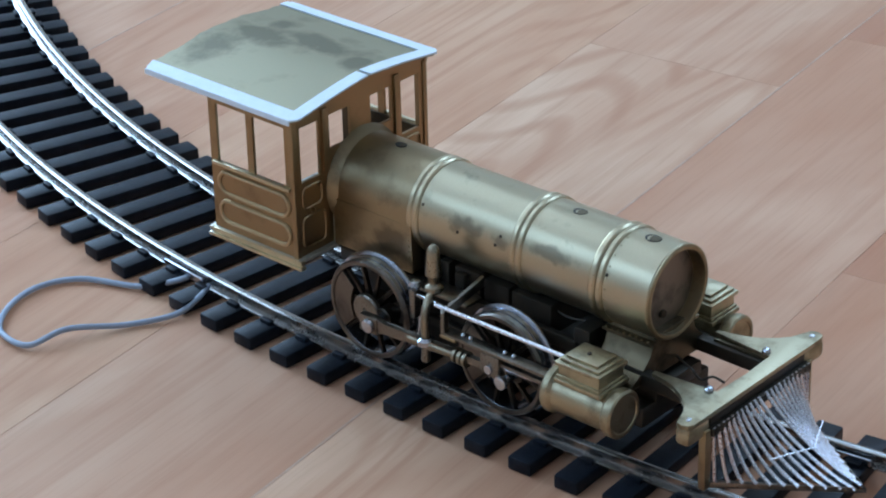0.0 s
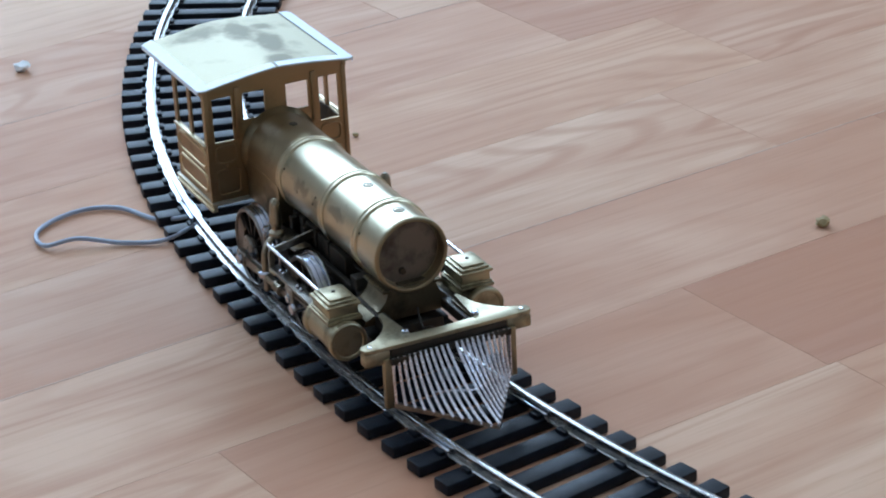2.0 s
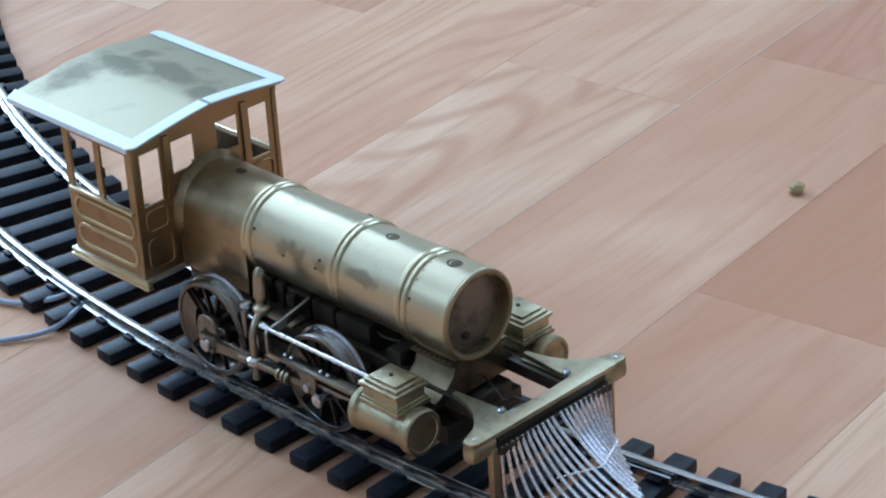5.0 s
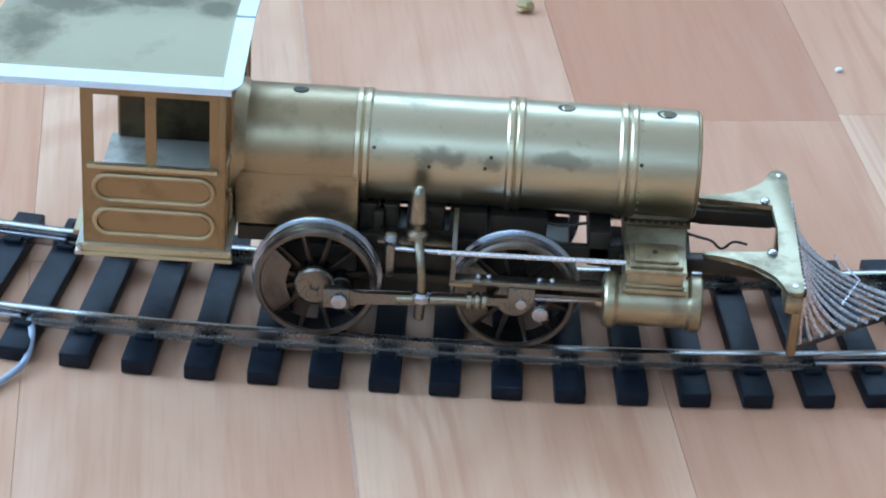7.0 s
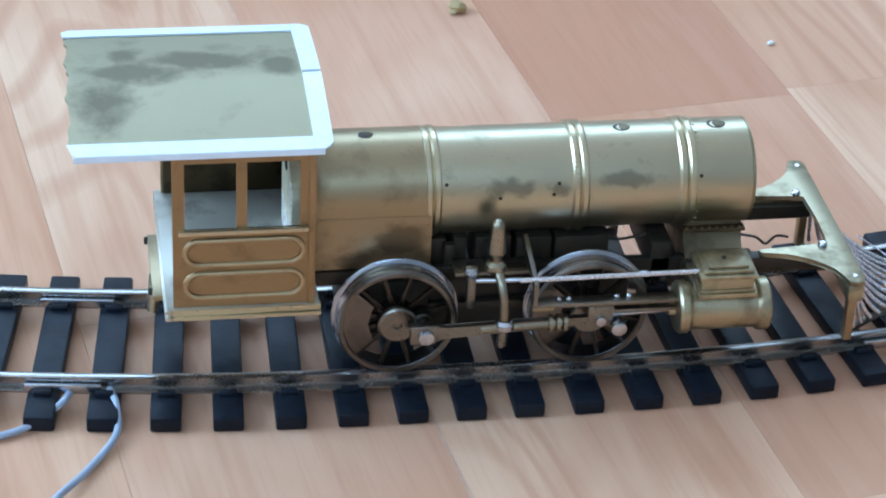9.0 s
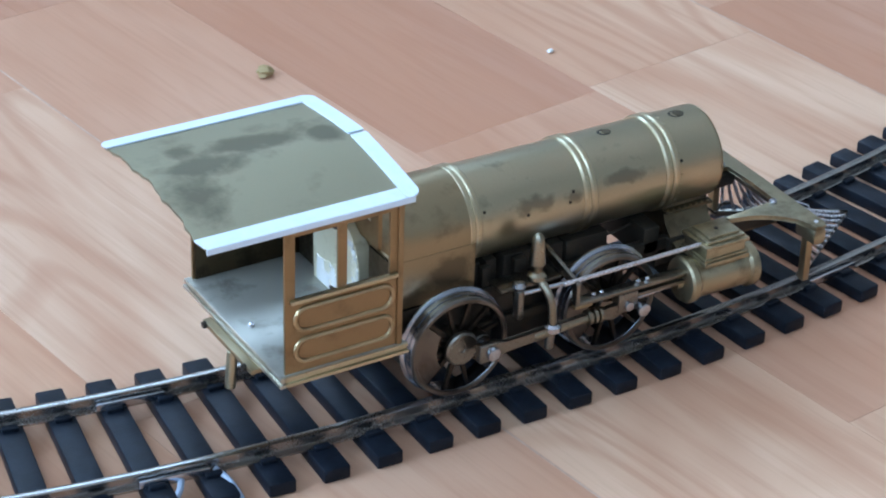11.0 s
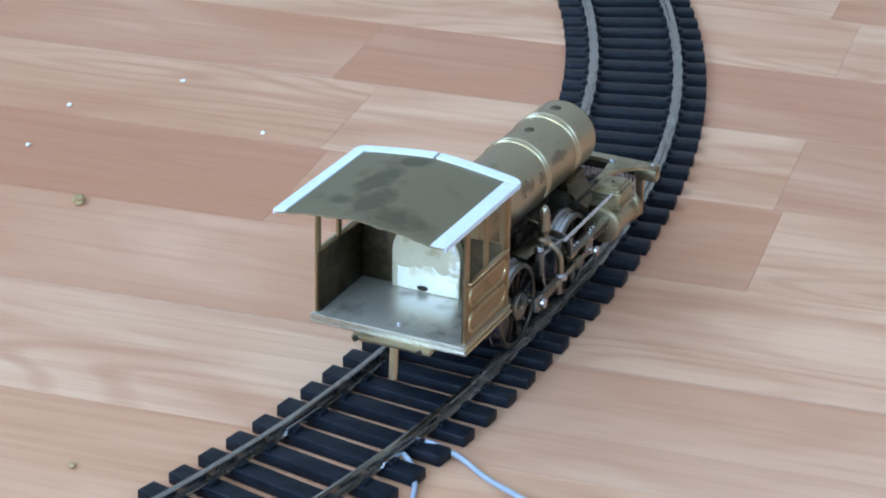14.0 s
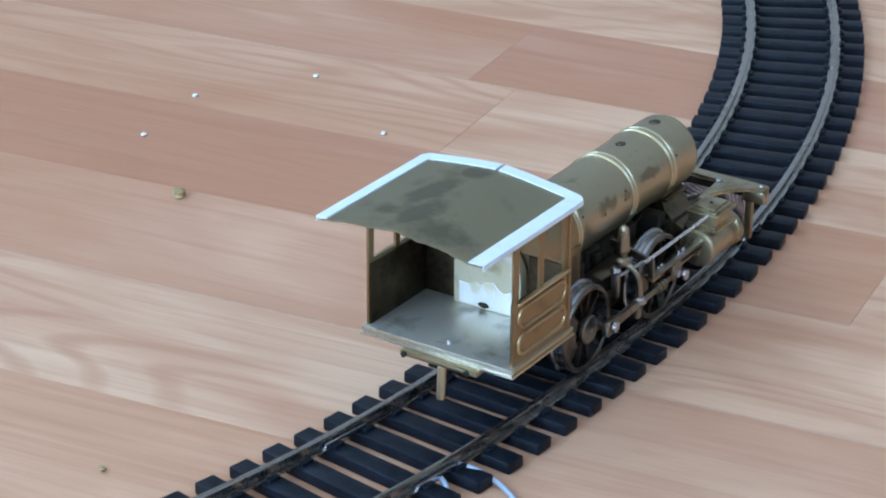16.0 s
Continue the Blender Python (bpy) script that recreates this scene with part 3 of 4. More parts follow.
    # drawbar and pin
    draw = part("drawbar_plate", box(bmesh.new(), -3.6, 20.0, -19.5, 13.5, 11.6, 13.3, 0.3), FIREBOX_BRASS, loco)
    part("plate_bolt", lathe(bmesh.new(), [(0, 1.2), (1.0, 1.1), (1.2, 0)], (-3.5, -15.5, 12.4), (-1, 0, 0), 10), DARK_METAL, draw)
    part("plate_bolt", lathe(bmesh.new(), [(0, 1.2), (1.0, 1.1), (1.2, 0)], (-3.5, 11.5, 12.4), (-1, 0, 0), 10), DARK_METAL, draw)
    part("coupling_pin", rod(bmesh.new(), (-2.2, -4.2, 11.8), (-3.2, -4.3, -1.6), 1.7, 20), BRIGHT_BRASS, loco, "round brass coupling pin")


WR = 17.3


def build_wheel(cx, sy, crank):
    """A spoked driver with counterweight; sy is the side, crank the pin's angle."""
    bm = bmesh.new()
    c = Vector((0, 0, 0))
    lathe(bm, [(19.6, 5.0), (26.4, 4.6), (27.0, 4.2), (27.0, 1.6), (26.4, 1.3), (26.4, 0)], c, (0, sy, 0), 32)
    spokes = []
    for k in range(12):
        a = crank + radians(15 + 30 * k)
        d, s = Vector((math.cos(a), 0, math.sin(a))), Vector((-math.sin(a), 0, math.cos(a)))
        o = [d * 4.0 + s * 0.85, d * 15.7 + s * 0.5, d * 15.7 - s * 0.5, d * 4.0 - s * 0.85]
        spokes.append(prism(bmesh.new(), [p + Vector((0, sy * 22.8, 0)) for p in o], (0, sy * 1.6, 0), 0.25))
    wheel = part("wheel", bm, SPOKE_METAL, loco, "spoked driving wheel of dark brown steel")
    wheel.location = (cx * U, 0, 4.4 * U)
    for sp in spokes:
        part("spoke", sp, SPOKE_METAL, wheel)
    prof = [(25.2, 15.4), (25.6, 15.8), (25.4, 16.9), (25.2, WR), (23.6, WR + 0.05), (23.5, WR - 0.25), (23.2, WR - 0.25), (23.1, WR + 0.1), (21.5, WR + 0.15),
            (21.3, WR - 0.1), (21.0, WR - 0.1), (20.8, WR + 0.5), (20.4, WR + 1.1), (19.8, WR + 1.1), (19.3, WR + 0.4), (19.3, 15.4)]
    part("tyre", lathe(bmesh.new(), prof, c, (0, sy, 0), 72, True), TYRE_METAL, wheel, "polished steel tyre with grooves")
    part("rim_face", lathe(bmesh.new(), [(25.4, 15.3), (26.0, 15.6), (26.0, 16.7), (25.5, 17.15), (25.0, 17.35)], c, (0, sy, 0), 64), RIM_METAL, wheel, "brown steel rim face")
    w = []
    for a in range(-42, 43, 6):
        w.append(Vector((15.6 * math.cos(crank + math.pi + radians(a)), 0, 15.6 * math.sin(crank + math.pi + radians(a)))))
    for a in (40, 20, 0, -20, -40):
        w.append(Vector((8.6 * math.cos(crank + math.pi + radians(a)), 0, 8.6 * math.sin(crank + math.pi + radians(a)))))
    part("counterweight", prism(bmesh.new(), [p + Vector((0, sy * 23.0, 0)) for p in w], (0, sy * 2.5, 0), 0.3), RIM_METAL, wheel)
    part("hub_cap", lathe(bmesh.new(), [(25.6, 5.9), (26.8, 5.7), (27.3, 5.1), (27.3, 1.3), (26.7, 1.0), (26.7, 0)], c, (0, sy, 0), 32), ROD_METAL, wheel)
    pin = Vector((7.2 * math.cos(crank), 0, 7.2 * math.sin(crank)))
    part("crank_boss", lathe(bmesh.new(), [(22.0, 3.3), (26.6, 3.2), (27.0, 2.8), (27.0, 0)], pin, (0, sy, 0), 24), SPOKE_METAL, wheel)
    part("crank_pin", lathe(bmesh.new(), [(26.5, 1.5), (33.4, 1.5), (33.5, 2.4), (34.6, 2.2), (35.0, 1.3), (35.0, 0)], pin, (0, sy, 0), 20), STEEL, wheel)


def build_gear(sy):
    """Cylinder, valve chest, bars and rods of one side."""
    def p3(x, y, z):
        return (x, sy * y, z)
    cy, cz = 29.2, 7.8
    prof = [(145.0, 0), (145.0, 5.6), (145.5, 7.2), (146.3, 7.8), (148.2, 7.8), (149.0, 7.2), (149.4, 6.9), (168.4, 6.9), (168.8, 7.4), (169.4, 7.8), (172.0, 7.8), (172.5, 7.2), (172.5, 6.2), (172.2, 5.9), (172.2, 0)]
    cyl = part("cylinder", lathe(bmesh.new(), prof, p3(0, cy, cz), (1, 0, 0), 48), DULL_BRASS, loco, "brass steam cylinder with flanged ends")
    part("rear_cover", lathe(bmesh.new(), [(143.2, 0), (143.2, 2.2), (145.2, 2.6), (145.2, 5.4)], p3(0, cy, cz), (1, 0, 0), 24), BRIGHT_BRASS, cyl)
    chest = part("valve_chest", box(bmesh.new(), 151.2, 166.6, sy * 22.0, sy * 34.2, 13.6, 20.8, 0.4), DULL_BRASS, loco, "boxy brass valve chest with stepped lid")
    for x0, x1, y0, y1, z0, z1 in ((150.2, 167.8, 20.8, 35.4, 13.8, 15.4), (150.6, 167.2, 21.4, 34.8, 15.4, 16.4), (150.4, 167.4, 21.0, 35.2, 19.8, 21.2),
                                   (151.6, 166.4, 22.2, 34.0, 21.2, 22.3), (153.0, 165.0, 23.4, 32.8, 22.3, 23.3)):
        part("lid_step", box(bmesh.new(), x0, x1, sy * y0, sy * y1, z0, z1, 0.35), DULL_BRASS, chest)
    part("lid_pin", lathe(bmesh.new(), [(0, 0.8), (0.5, 0.7), (0.6, 0)], p3(158.5, 28.4, 23.2), (0, 0, 1), 10), DARK_METAL, chest)
    # rods
    part("valve_rod", rod(bmesh.new(), p3(99.0, 31.0, 20.4), p3(151.0, 31.0, 20.8), 0.75, 12), SLAT_METAL, loco)
    bar = part("slide_bar", box(bmesh.new(), 103.0, 146.0, sy * 28.6, sy * 32.8, 11.6, 12.8, 0.2), ROD_METAL, loco, "flat steel slide bar with small bolts")
    for x in (110.5, 113.5, 127.5, 131.0):
        part("bolt", lathe(bmesh.new(), [(0, 0.9), (1.0, 0.85), (1.5, 0.4), (1.6, 0)], p3(x, 30.8, 12.7), (0, 0, 1), 10), STEEL, bar)
    part("slide_bar", box(bmesh.new(), 120.0, 146.0, sy * 29.4, sy * 32.0, 8.4, 9.6, 0.2), ROD_METAL, loco)
    part("piston_rod", rod(bmesh.new(), p3(107.0, 31.2, 6.6), p3(146.0, 29.2, 7.4), 0.9, 12), STEEL, loco)
    cross = part("crosshead", box(bmesh.new(), 119.0, 126.5, sy * 29.0, sy * 33.0, 4.6, 11.6, 0.6), ROD_METAL, loco)
    part("bolt", lathe(bmesh.new(), [(0, 1.6), (0.9, 1.5), (1.1, 0.8), (1.1, 0)], p3(122.8, 33.0, 6.8), (0, sy, 0), 14), STEEL, cross)
    # connecting rod from the crank pin to the crosshead
    a, b = Vector(p3(72.2, 31.6, 4.4)), Vector(p3(122.0, 31.6, 6.8))
    d = (b - a).normalized()
    u = Vector((-d.z, 0, d.x))
    out = [a - d * 3.4 + u * 2.4, a + d * 3.8 + u * 2.6, a + d * 6 + u * 1.5, b - d * 3 + u * 1.2, b + u * 1.5, b - u * 1.5, b - d * 3 - u * 1.2, a + d * 6 - u * 1.5, a + d * 3.8 - u * 2.6, a - d * 3.4 - u * 2.4]
    con = part("connecting_rod", prism(bmesh.new(), [o - Vector((0, sy * 1.0, 0)) for o in out], (0, sy * 2.0, 0), 0.3), ROD_METAL, loco, "steel connecting rod with square strap end")
    part("strap", box(bmesh.new(), 67.9, 75.4, sy * 30.2, sy * 33.2, 1.4, 7.4, 0.5), ROD_METAL, con)
    # bracket, pump post and lower pipe
    out = [p3(102.8, 13.0, 24.6), p3(102.8, 31.8, 20.6), p3(102.8, 32.8, 19.6), p3(102.8, 32.8, 11.4), p3(102.8, 30.6, 11.4), p3(102.8, 30.6, 18.0), p3(102.8, 13.0, 21.2)]
    part("slide_bracket", prism(bmesh.new(), out, (1.4, 0, 0), 0.2), ROD_METAL, loco, "flat brass bracket holding the slide bars")
    part("bracket_foot", box(bmesh.new(), 102.6, 109.0, sy * 30.2, sy * 33.0, 10.8, 12.0, 0.3), FIREBOX_BRASS, loco)
    prof = [(20.0, 0), (20.0, 2.2), (21.2, 3.2), (22.4, 3.0), (23.4, 1.8), (25.4, 2.0), (26.4, 2.7), (34.4, 2.1), (35.8, 1.7), (36.8, 0.8), (37.0, 0)]
    post = part("pump_post", lathe(bmesh.new(), prof, p3(93.0, 24.5, 0), (0, 0, 1), 24), FITTING_METAL, loco, "turned dull brass pump post with rounded top")
    pts = spline([p3(93.2, 25.0, 21.0), p3(93.8, 28.0, 19.4), p3(94.6, 30.8, 15.5), p3(95.0, 31.4, 10.0), p3(95.2, 31.4, 4.0)], 6)
    part("bent_pipe", tube(bmesh.new(), pts, 1.35, 12), FITTING_METAL, post)
    part("pipe_collar", lathe(bmesh.new(), [(-1.6, 2.0), (-1.0, 2.9), (0.6, 2.9), (1.4, 1.8)], p3(95.2, 31.4, 6.2), (0, 0, 1), 20), STEEL, post)
    part("pipe_stub", rod(bmesh.new(), p3(95.0, 31.0, 5.6), p3(94.6, 31.0, -1.6), 1.5, 14), ROD_METAL, post)
    pipe = part("pump_barrel", rod(bmesh.new(), p3(88.0, 31.6, 5.0), p3(112.0, 31.6, 6.0), 1.55, 16), FITTING_METAL, loco, "horizontal brass pump barrel with collars")
    for x in (108.4, 110.6, 112.6):
        part("collar", lathe(bmesh.new(), [(-0.8, 1.5), (-0.6, 2.6), (0.6, 2.6), (0.8, 1.5)], p3(x, 31.6, 5.95), (1, 0, 0), 20), FITTING_METAL, pipe)
    arm = part("rocker_arm", box(bmesh.new(), 84.6, 87.2, sy * 24.0, sy * 27.6, 9.0, 19.5, 0.9), ROD_METAL, loco)
    part("rocker_knob", lathe(bmesh.new(), [(0, 0), (0.2, 1.6), (1.4, 2.2), (2.8, 1.7), (3.2, 0)], p3(85.9, 25.6, 19.2), (0, 0, 1), 16), STEEL, arm)
    part("rocker_rod", rod(bmesh.new(), p3(86.0, 26.0, 17.8), p3(103.0, 29.0, 19.2), 0.8, 12), STEEL, loco)
    part("guide_yoke", box(bmesh.new(), 82.0, 104.0, sy * 14.0, sy * 22.0, 16.6, 17.6, 0.2), ROD_METAL, loco)


def build_chassis():
    for sy in (-1, 1):
        bm = bmesh.new()
        y0, y1 = sy * 11.5, sy * 14.0
        box(bm, 42.0, 152.0, y0, y1, 10.5, 15.0, 0.3)
        box(bm, 55.0, 76.0, y0, y1, -2.0, 10.5, 0.3)
        box(bm, 111.0, 132.0, y0, y1, -2.0, 10.5, 0.3)
        box(bm, 76.0, 111.0, y0, y1, -0.5, 2.5, 0.3)
        fr = part("side_frame", bm, DARK_METAL, loco, "blackened side frame with axle boxes")
        part("frame_rail", box(bmesh.new(), 150.0, 197.0, sy * 12.0, sy * 16.0, 10.2, 14.6, 0.4), DARK_METAL, fr)
        part("spring_hanger", box(bmesh.new(), 92.0, 96.0, sy * 11.0, sy * 13.6, 15.0, 22.0, 0.3), DARK_METAL, fr)
        part("spring_hanger", box(bmesh.new(), 80.0, 83.0, sy * 11.0, sy * 13.6, 15.0, 22.0, 0.3), DARK_METAL, fr)
    # Added dark block in place of the shadow between the wheels.
    part("shade_block", box(bmesh.new(), 54.0, 136.0, -11.2, 11.2, -9.0, 10.4, 0.8), DARK_METAL, loco, "added dark block standing in for shadow between the wheels")
    for x0, x1, z0, z1 in ((76.0, 81.0, 10.4, 22.6), (83.0, 87.0, 14.0, 22.6), (89.5, 100.0, 10.4, 22.6), (101.5, 112.0, 10.4, 21.8), (113.0, 129.0, 10.4, 21.4)):
        part("inner_stay", box(bmesh.new(), x0, x1, -10.6, 10.6, z0, z1, 0.5), DARK_METAL, loco)
    for x in (65.2, 121.0):
        part("axle", rod(bmesh.new(), (x, -24, 4.4), (x, 24, 4.4), 2.3, 20), DARK_METAL, loco)
    part("motor_block", box(bmesh.new(), 50.0, 74.0, -11.0, 11.0, -3.0, 17.0, 1.2), DARK_METAL, loco, "dark motor and gearbox block")
    part("gear_housing", lathe(bmesh.new(), [(-6, 0), (-6, 6.5), (-5, 7.5), (5, 7.5), (6, 6.5), (6, 0)], (121.0, 0, 12.0), (0, 1, 0), 32), DARK_METAL, loco)
    part("cross_stay", box(bmesh.new(), 141.0, 147.0, -14.0, 14.0, 9.0, 20.0, 0.4), DARK_METAL, loco)
    # saddle with flared sides
    prof = [(-21.5, 10.0), (-20.0, 12.4), (-15.0, 14.2), (-11.0, 18.0), (-9.4, 24.2), (9.4, 24.2), (11.0, 18.0), (15.0, 14.2), (20.0, 12.4), (21.5, 10.0)]
    # The saddle's dark tone paints in the shade under the smokebox.
    sad = part("saddle", prism(bmesh.new(), [(151.0, y, z) for y, z in prof], (17.4, 0, 0), 0.4), SADDLE_BRASS, loco, "flared brass smokebox saddle with shade in its colour")
    for sy in (-1, 1):
        part("saddle_flange", box(bmesh.new(), 150.4, 169.0, sy * 9.0, sy * 12.4, 22.0, 23.0, 0.2), SADDLE_BRASS, sad)
        for i in range(8):
            part("rivet", lathe(bmesh.new(), [(0, 0.45), (0.4, 0.35), (0.5, 0)], (151.6 + i * 2.25, sy * 11.6, 22.9), (0, 0, 1), 8), FIREBOX_BRASS, sad)
    # Added dark plate, there to deepen the shadow below the smokebox.
    part("shade_plate", box(bmesh.new(), 148.0, 171.0, -11.6, 11.6, 3.0, 8.0, 0.6), DARK_METAL, loco, "added dark plate deepening the shadow under the smokebox")
    part("truck_bolster", box(bmesh.new(), 154.0, 170.0, -17.0, 17.0, -4.0, 3.0, 0.8), DARK_METAL, loco)
    pts = spline([(168.0, 2.0, 12.8), (173.0, 0.0, 12.6), (176.5, -1.0, 12.2), (179.6, -1.0, 9.8), (183.0, 0.5, 11.4), (187.0, 1.0, 10.6)], 6)
    part("loose_wire", tube(bmesh.new(), pts, 0.4, 8), DARK_METAL, loco, "thin dark bent wire end")
    pts = spline([(124.0, -6.0, 20.0), (132.0, -7.0, 17.6), (142.0, -6.0, 18.6)], 6)
    part("loose_wire", tube(bmesh.new(), pts, 0.45, 8), DARK_METAL, loco)


def build_pilot():
    # plan of the beam with curved gussets running back along the frame rails
    half = [(200.2, 0.0), (200.2, 32.6), (199.4, 34.4), (197.4, 35.0), (195.4, 34.4), (194.6, 32.6)]
    half += [(194.3 - 15.0 * ((32.0 - y) / 14.5) ** 2.2, y) for y in (30.0, 27.0, 24.0, 21.5, 19.5, 18.0)]
    half += [(174.5, 17.3), (173.0, 16.5), (173.0, 15.0), (194.6, 13.5), (195.0, 0.0)]
    outline = [(x, y, 15.4) for x, y in half] + [(x, -y, 15.4) for x, y in half[1:-1][::-1]]
    beam = part("pilot_beam", prism(bmesh.new(), outline, (0, 0, 1.6), 0.25), DULL_BRASS, loco, "flat brass front beam with curved gussets")
    part("front_lip", box(bmesh.new(), 197.6, 200.0, -24.0, 24.0, 11.2, 15.4, 0.3), DARK_METAL, beam)
    for sy in (-1, 1):
        part("beam_end", box(bmesh.new(), 194.8, 200.0, sy * 24.0, sy * 34.8, 9.6, 15.6, 1.4), DULL_BRASS, beam)
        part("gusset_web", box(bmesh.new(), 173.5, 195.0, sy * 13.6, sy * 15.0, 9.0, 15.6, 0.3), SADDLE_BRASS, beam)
        part("beam_bolt", lathe(bmesh.new(), [(0, 1.5), (0.9, 1.4), (1.5, 0.9), (1.6, 0)], (192.4, sy * 14.6, 16.9), (0, 0, 1), 14), STEEL, beam, "shiny steel bolt head")
        part("beam_stud", lathe(bmesh.new(), [(0, 0.9), (0.5, 0.7), (0.6, 0)], (197.5, sy * 31.5, 16.9), (0, 0, 1), 12), SLAT_METAL, beam)
    tipx = 239.0
    cow = part("cowcatcher", box(bmesh.new(), 199.6, 202.0, -25.0, 25.0, 9.6, 12.4, 0.4), DARK_METAL, loco, "pointed cowcatcher of pale metal bars")
    for sy in (-1, 1):
        d = Vector((tipx - 199.0, -sy * 25.5, 0)).normalized()
        nrm = Vector((-d.y, d.x, 0)) * sy
        a, b = Vector((198.6, sy * 25.8, -8.6)), Vector((tipx, 0, -6.8))
        part("base_bar", prism(bmesh.new(), [a, b, b - nrm * 2.6 * 0 - d * 3.2, a - Vector((0, sy * 2.6, 0))], (0, 0, 1.8), 0.2), ROD_METAL, cow)
        part("side_post", box(bmesh.new(), 198.2, 200.8, sy * 24.2, sy * 27.4, -8.4, 12.0, 0.4), FIREBOX_BRASS, cow)
        for i in range(11):
            s = i / 10.0
            yt = sy * (1.9 + 22.2 * s)
            k = 0.03 + 0.93 * s
            bx, by = tipx - 1.6 + (200.6 - tipx + 1.6) * k, sy * (0.9 + 24.0 * k)
            pts = []
            for j in range(9):
                t = j / 8
                x = 201.2 + (bx - 201.2) * (0.62 * t + 0.38 * t * t)
                y = yt + (by - yt) * t
                z = 12.4 + (-6.0 - 12.4) * (1 - (1 - t) ** 1.25)
                pts.append((x, y, z))
            part("slat", tube(bmesh.new(), pts, 0.62, 8), SLAT_METAL, cow)
            part("slat_rivet", lathe(bmesh.new(), [(0, 0.6), (0.5, 0.45), (0.6, 0)], (201.6, yt, 11.0), (1, 0, 0), 8), DARK_METAL, cow)
    part("cross_wire", tube(bmesh.new(), [(214.0, -14.0, 1.5), (220.5, 0, 1.6), (214.0, 14.0, 1.5)], 0.22, 6), SLAT_METAL, cow)


build_boiler()
build_cab()
for wx in (65.2, 121.0):
    for side in (-1, 1):
        build_wheel(wx, side, 0.0 if side < 0 else math.pi / 2)
for side in (-1, 1):
    build_gear(side)
build_chassis()
build_pilot()

# ---- the track: a ring with a short straight under the engine ----
track = under("railway_track", (0, -1.5 * U, 0), "curved model railway track with black plastic sleepers and metal rails", "model railway track")
XA, XB, R_REAR, R_FRONT, GAUGE = 58.0, 106.0, 690.0, 812.0, 44.0
SLEEPER_TOP = 4.8
STEP = 16.95
BACK, AHEAD = -R_REAR * radians(125), (XB - XA) + R_FRONT * radians(120)


def track_at(s):
    """Centre line at s mm along from XA: x, y and heading."""
    if s < 0:
        a = s / R_REAR
        return XA + R_REAR * math.sin(a), R_REAR - R_REAR * math.cos(a), a
    if s < XB - XA:
        return XA + s, 0.0, 0.0
    a = (s - XB + XA) / R_FRONT
    return XB + R_FRONT * math.sin(a), R_FRONT - R_FRONT * math.cos(a), a


def rail_mesh(offset):
    # head, web and foot
    sec = [(-2.6, 4.8), (2.6, 4.8), (2.6, 5.5), (0.7, 6.1), (0.7, 7.9), (1.35, 8.3), (1.35, 9.4), (1.0, 9.6), (-1.0, 9.6), (-1.35, 9.4), (-1.35, 8.3), (-0.7, 7.9), (-0.7, 6.1), (-2.6, 5.5)]
    bm = bmesh.new()
    rings = []
    n = 420
    for i in range(n):
        x, y, h = track_at(BACK + (AHEAD - BACK) * i / (n - 1))
        rings.append([bm.verts.new((x - math.sin(h) * (offset + a), y + math.cos(h) * (offset + a), z)) for a, z in sec])
    for A, B in zip(rings, rings[1:]):
        for k in range(len(sec)):
            j = (k + 1) % len(sec)
            bm.faces.new((A[k], B[k], B[j], A[j]))
    bm.faces.new(rings[0]), bm.faces.new(rings[-1][::-1])
    return bm


for off in (-GAUGE / 2, GAUGE / 2):
    rail = part("rail", rail_mesh(off), RAIL_METAL, track, "dull nickel rail")
    for s in (158.0, -85.0, 540.0):
        x, y, h = track_at(s)
        bm = bmesh.new()
        for k in (-1, 1):
            box(bm, -11, 11, k * 1.0, k * 2.9, 5.2, 7.6, 0.3)
        j = part("rail_joiner", bm, STEEL, rail, "bright folded metal rail joiner")
        j.matrix_basis = pose((x - math.sin(h) * off) * U, (y + math.cos(h) * off) * U, 0.0002, 0, 0, math.degrees(h))


def sleeper_mesh():
    bm = bmesh.new()
    box(bm, -4.4, 4.4, -37.0, 37.0, 0.0, SLEEPER_TOP, 0.7)
    for s in (-1, 1):
        for k in (-1, 1):
            box(bm, -2.6, 2.6, s * GAUGE / 2 + k * 2.4, s * GAUGE / 2 + k * 4.6, 4.4, 6.2, 0.4)
    return bm


first = part("sleeper", sleeper_mesh(), SLEEPER_PLASTIC, track, "black plastic sleeper")
for i in range(int((AHEAD - BACK) / STEP)):
    x, y, h = track_at(BACK + 8.0 + i * STEP)
    ob = first if i == 0 else new("sleeper", first.data)
    ob.parent = track
    ob.matrix_basis = pose(x * U, y * U, 0.0002, 0, 0, math.degrees(h))

# ---- small things on the floor ----
WIRE_AT = -78.0
bm = bmesh.new()
pts = spline([(43.5, -24.5, 5.4), (40.0, -31.0, 4.0), (30.4, -39.0, 1.6), (12.0, -49.5, 1.4), (6.0, -64.0, 1.4), (11.0, -79.5, 1.4), (23.0, -91.0, 1.4), (39.0, -90.5, 1.8),
              (41.8, -76.0, 3.6), (50.0, -58.0, 1.4), (57.0, -42.0, 2.0), (56.5, -31.0, 4.4), (54.0, -24.5, 5.6)], 8)
tube(bm, pts, 1.05, 10)
wx, wy, wh = track_at(WIRE_AT)
turned_by = pose(wx, wy, 0, 0, 0, math.degrees(wh)) @ pose(-48.0, 0, 0)
for v in bm.verts:
    v.co = turned_by @ v.co
tagged(part("feed_wire", bm, WIRE_PLASTIC), "looped grey-blue insulated wire lying beside the rail", "wire")


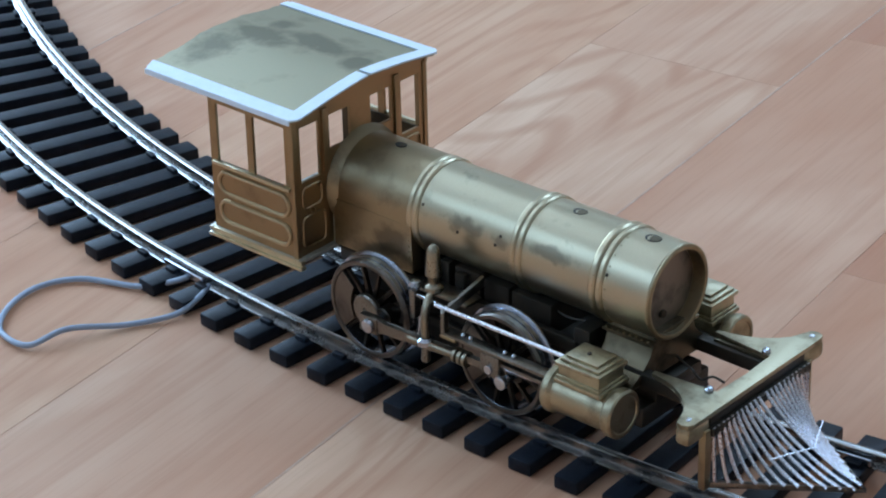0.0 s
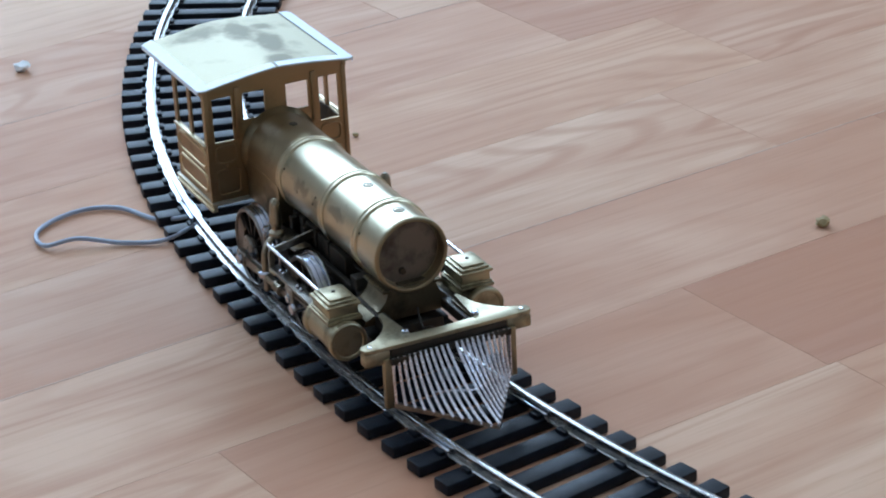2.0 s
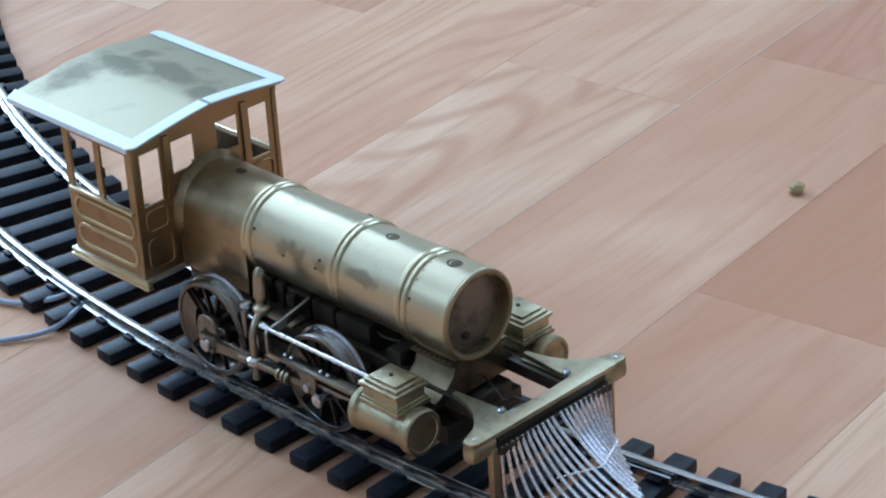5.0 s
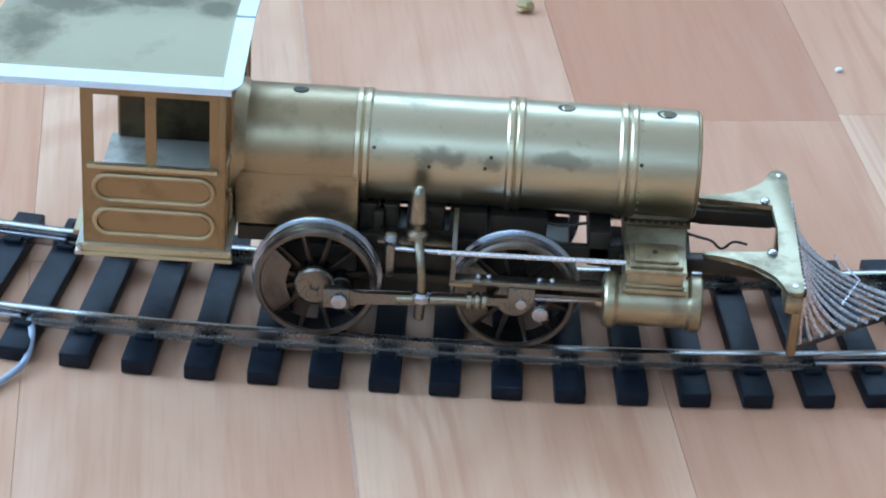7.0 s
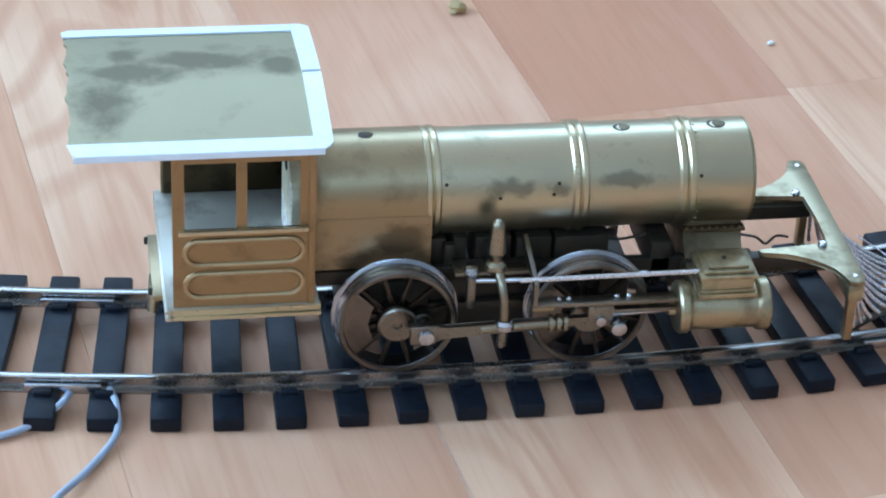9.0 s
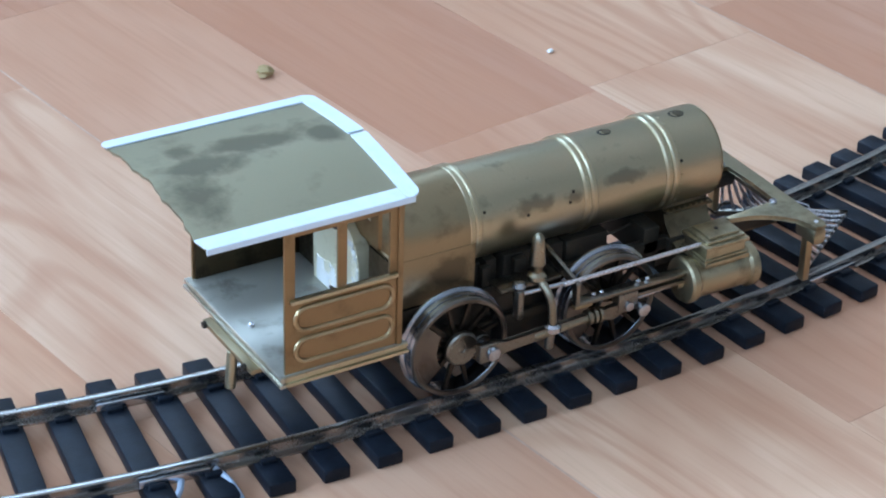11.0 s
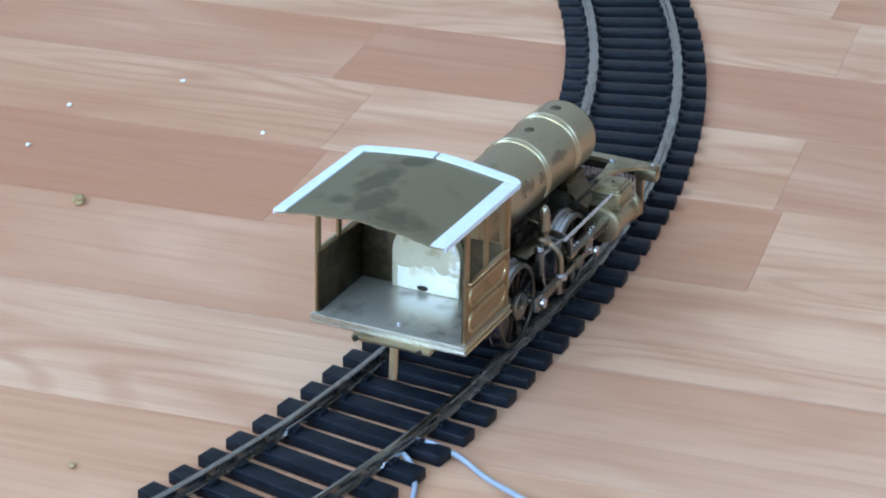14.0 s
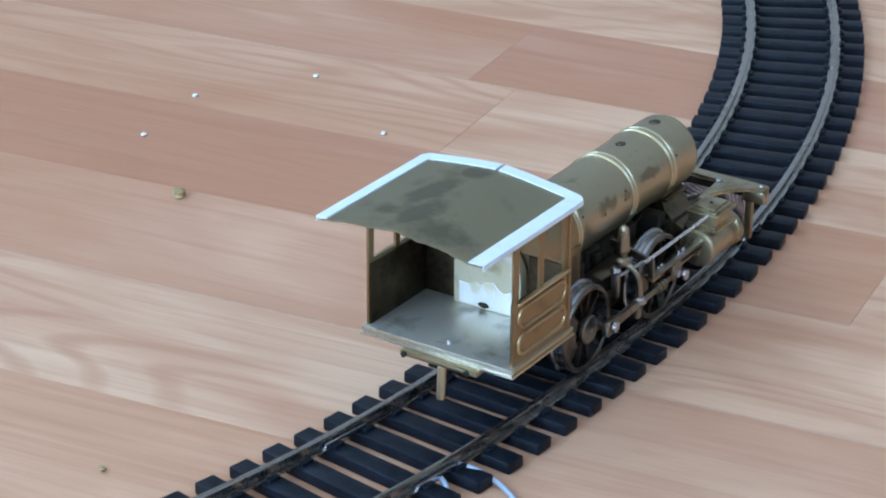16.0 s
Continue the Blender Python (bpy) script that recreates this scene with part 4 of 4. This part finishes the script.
def lump(name, x, y, size, material, label, seed, flat=0.6):
    rnd = random.Random(seed)
    bm = bmesh.new()
    bmesh.ops.create_icosphere(bm, subdivisions=2, radius=size)
    for v in bm.verts:
        v.co *= rnd.uniform(0.65, 1.2)
        v.co.z *= flat
    low = min(v.co.z for v in bm.verts)
    for v in bm.verts:
        v.co.z -= low
    ob = part(name, bm, material)
    ob.location = (x * U, y * U, 0.0)
    return tagged(ob, label, "crumb")


lump("crumb", 122, 219, 3.6, CRUMB, "small yellow-brown crumb of debris on the floor", 1)
lump("crumb", -85, 88, 1.6, CRUMB, "tiny brown crumb lying on the floor", 2)
for k, (x, y) in enumerate(((278, 256), (222, 289), (235, 185), (169, 278))):
    tagged(lump("white_speck", x, y, 1.5, WHITE_CRUMB, "tiny white speck lying on the floor", 5 + k), group="white specks on the floor")
lump("paper_scrap", -266, -24, 4.5, WHITE_CRUMB, "crumpled scrap of white paper on the floor", 3)
# ---- floor strips ----
STRIP, GAP = 0.0652, 0.00003
LENGTHS = (0.16, 0.22, 0.29, 0.36)


def strip_mesh(bm, x, y0, length):
    w = STRIP / 2 - GAP / 2
    e = 0.00007
    lo = [bm.verts.new(p) for p in ((x - w, y0, -0.0012), (x + w, y0, -0.0012), (x + w, y0 + length, -0.0012), (x - w, y0 + length, -0.0012))]
    mi = [bm.verts.new((v.co.x, v.co.y, -0.00015)) for v in lo]
    hi = [bm.verts.new(p) for p in ((x - w + e, y0 + e, 0), (x + w - e, y0 + e, 0), (x + w - e, y0 + length - e, 0), (x - w + e, y0 + length - e, 0))]
    bm.faces.new(hi)
    for A, B in ((lo, mi), (mi, hi)):
        for i in range(4):
            j = (i + 1) % 4
            bm.faces.new((A[i], A[j], B[j], B[i]))


shared = {}
for L in LENGTHS:
    bm = bmesh.new()
    strip_mesh(bm, 0, 0, L - GAP)
    ob = part("strip", bm, LAMINATE, floor, "", 1.0)
    shared[L] = ob.data
    bpy.data.objects.remove(ob)
rest = bmesh.new()
# strips run along the direction 98 degrees, three strips to a board
turn = pose(0, 0, 0, 0, 0, 8) @ pose(0.1152 - STRIP / 2, 0, 0)
SEAMS = {1: 0.0416, 2: -0.0052, -1: 0.097, 0: -0.06}
rnd = random.Random(11)
for i in range(-46, 48):
    y = SEAMS.get(i, rnd.uniform(-0.18, 0.18))
    while y > -2.6:
        y -= 0.36
    while y < 2.9:
        L = rnd.choice(LENGTHS)
        if y < SEAMS.get(i, 9) < y + L:
            L = LENGTHS[0]
        x = i * STRIP
        q = turn @ Vector((x, y + L / 2, 0))
        if abs(q.x - 0.12) < 0.62 and abs(q.y - 0.22) < 0.62:
            ob = new("strip", shared[L])
            ob.parent = floor
            ob.matrix_basis = turn @ pose(x, y, 0)
        elif RX0 + 0.12 < q.x < RX1 - 0.12 and RY0 + 0.12 < q.y < RY1 - 0.12:
            strip_mesh(rest, x, y, L - GAP)
        y += L
far_strips = tagged(part("far_strips", rest, LAMINATE, floor, "", 1.0), kind="stuff")
far_strips.matrix_basis = turn
# light caught by the board edges, drawn as pale strips standing a hair proud
joints = bmesh.new()
for i in range(-36, 30, 3):
    box(joints, i * STRIP - STRIP / 2 - 0.0003, i * STRIP - STRIP / 2 + 0.0003, -1.2, 1.2, -0.001, 0.00006)
edges = part("board_joints", joints, JOINT_EDGE, floor, "pale lines painting the light caught along board edges", 1.0)
edges.matrix_basis = turn
tagged(edges, kind="stuff")
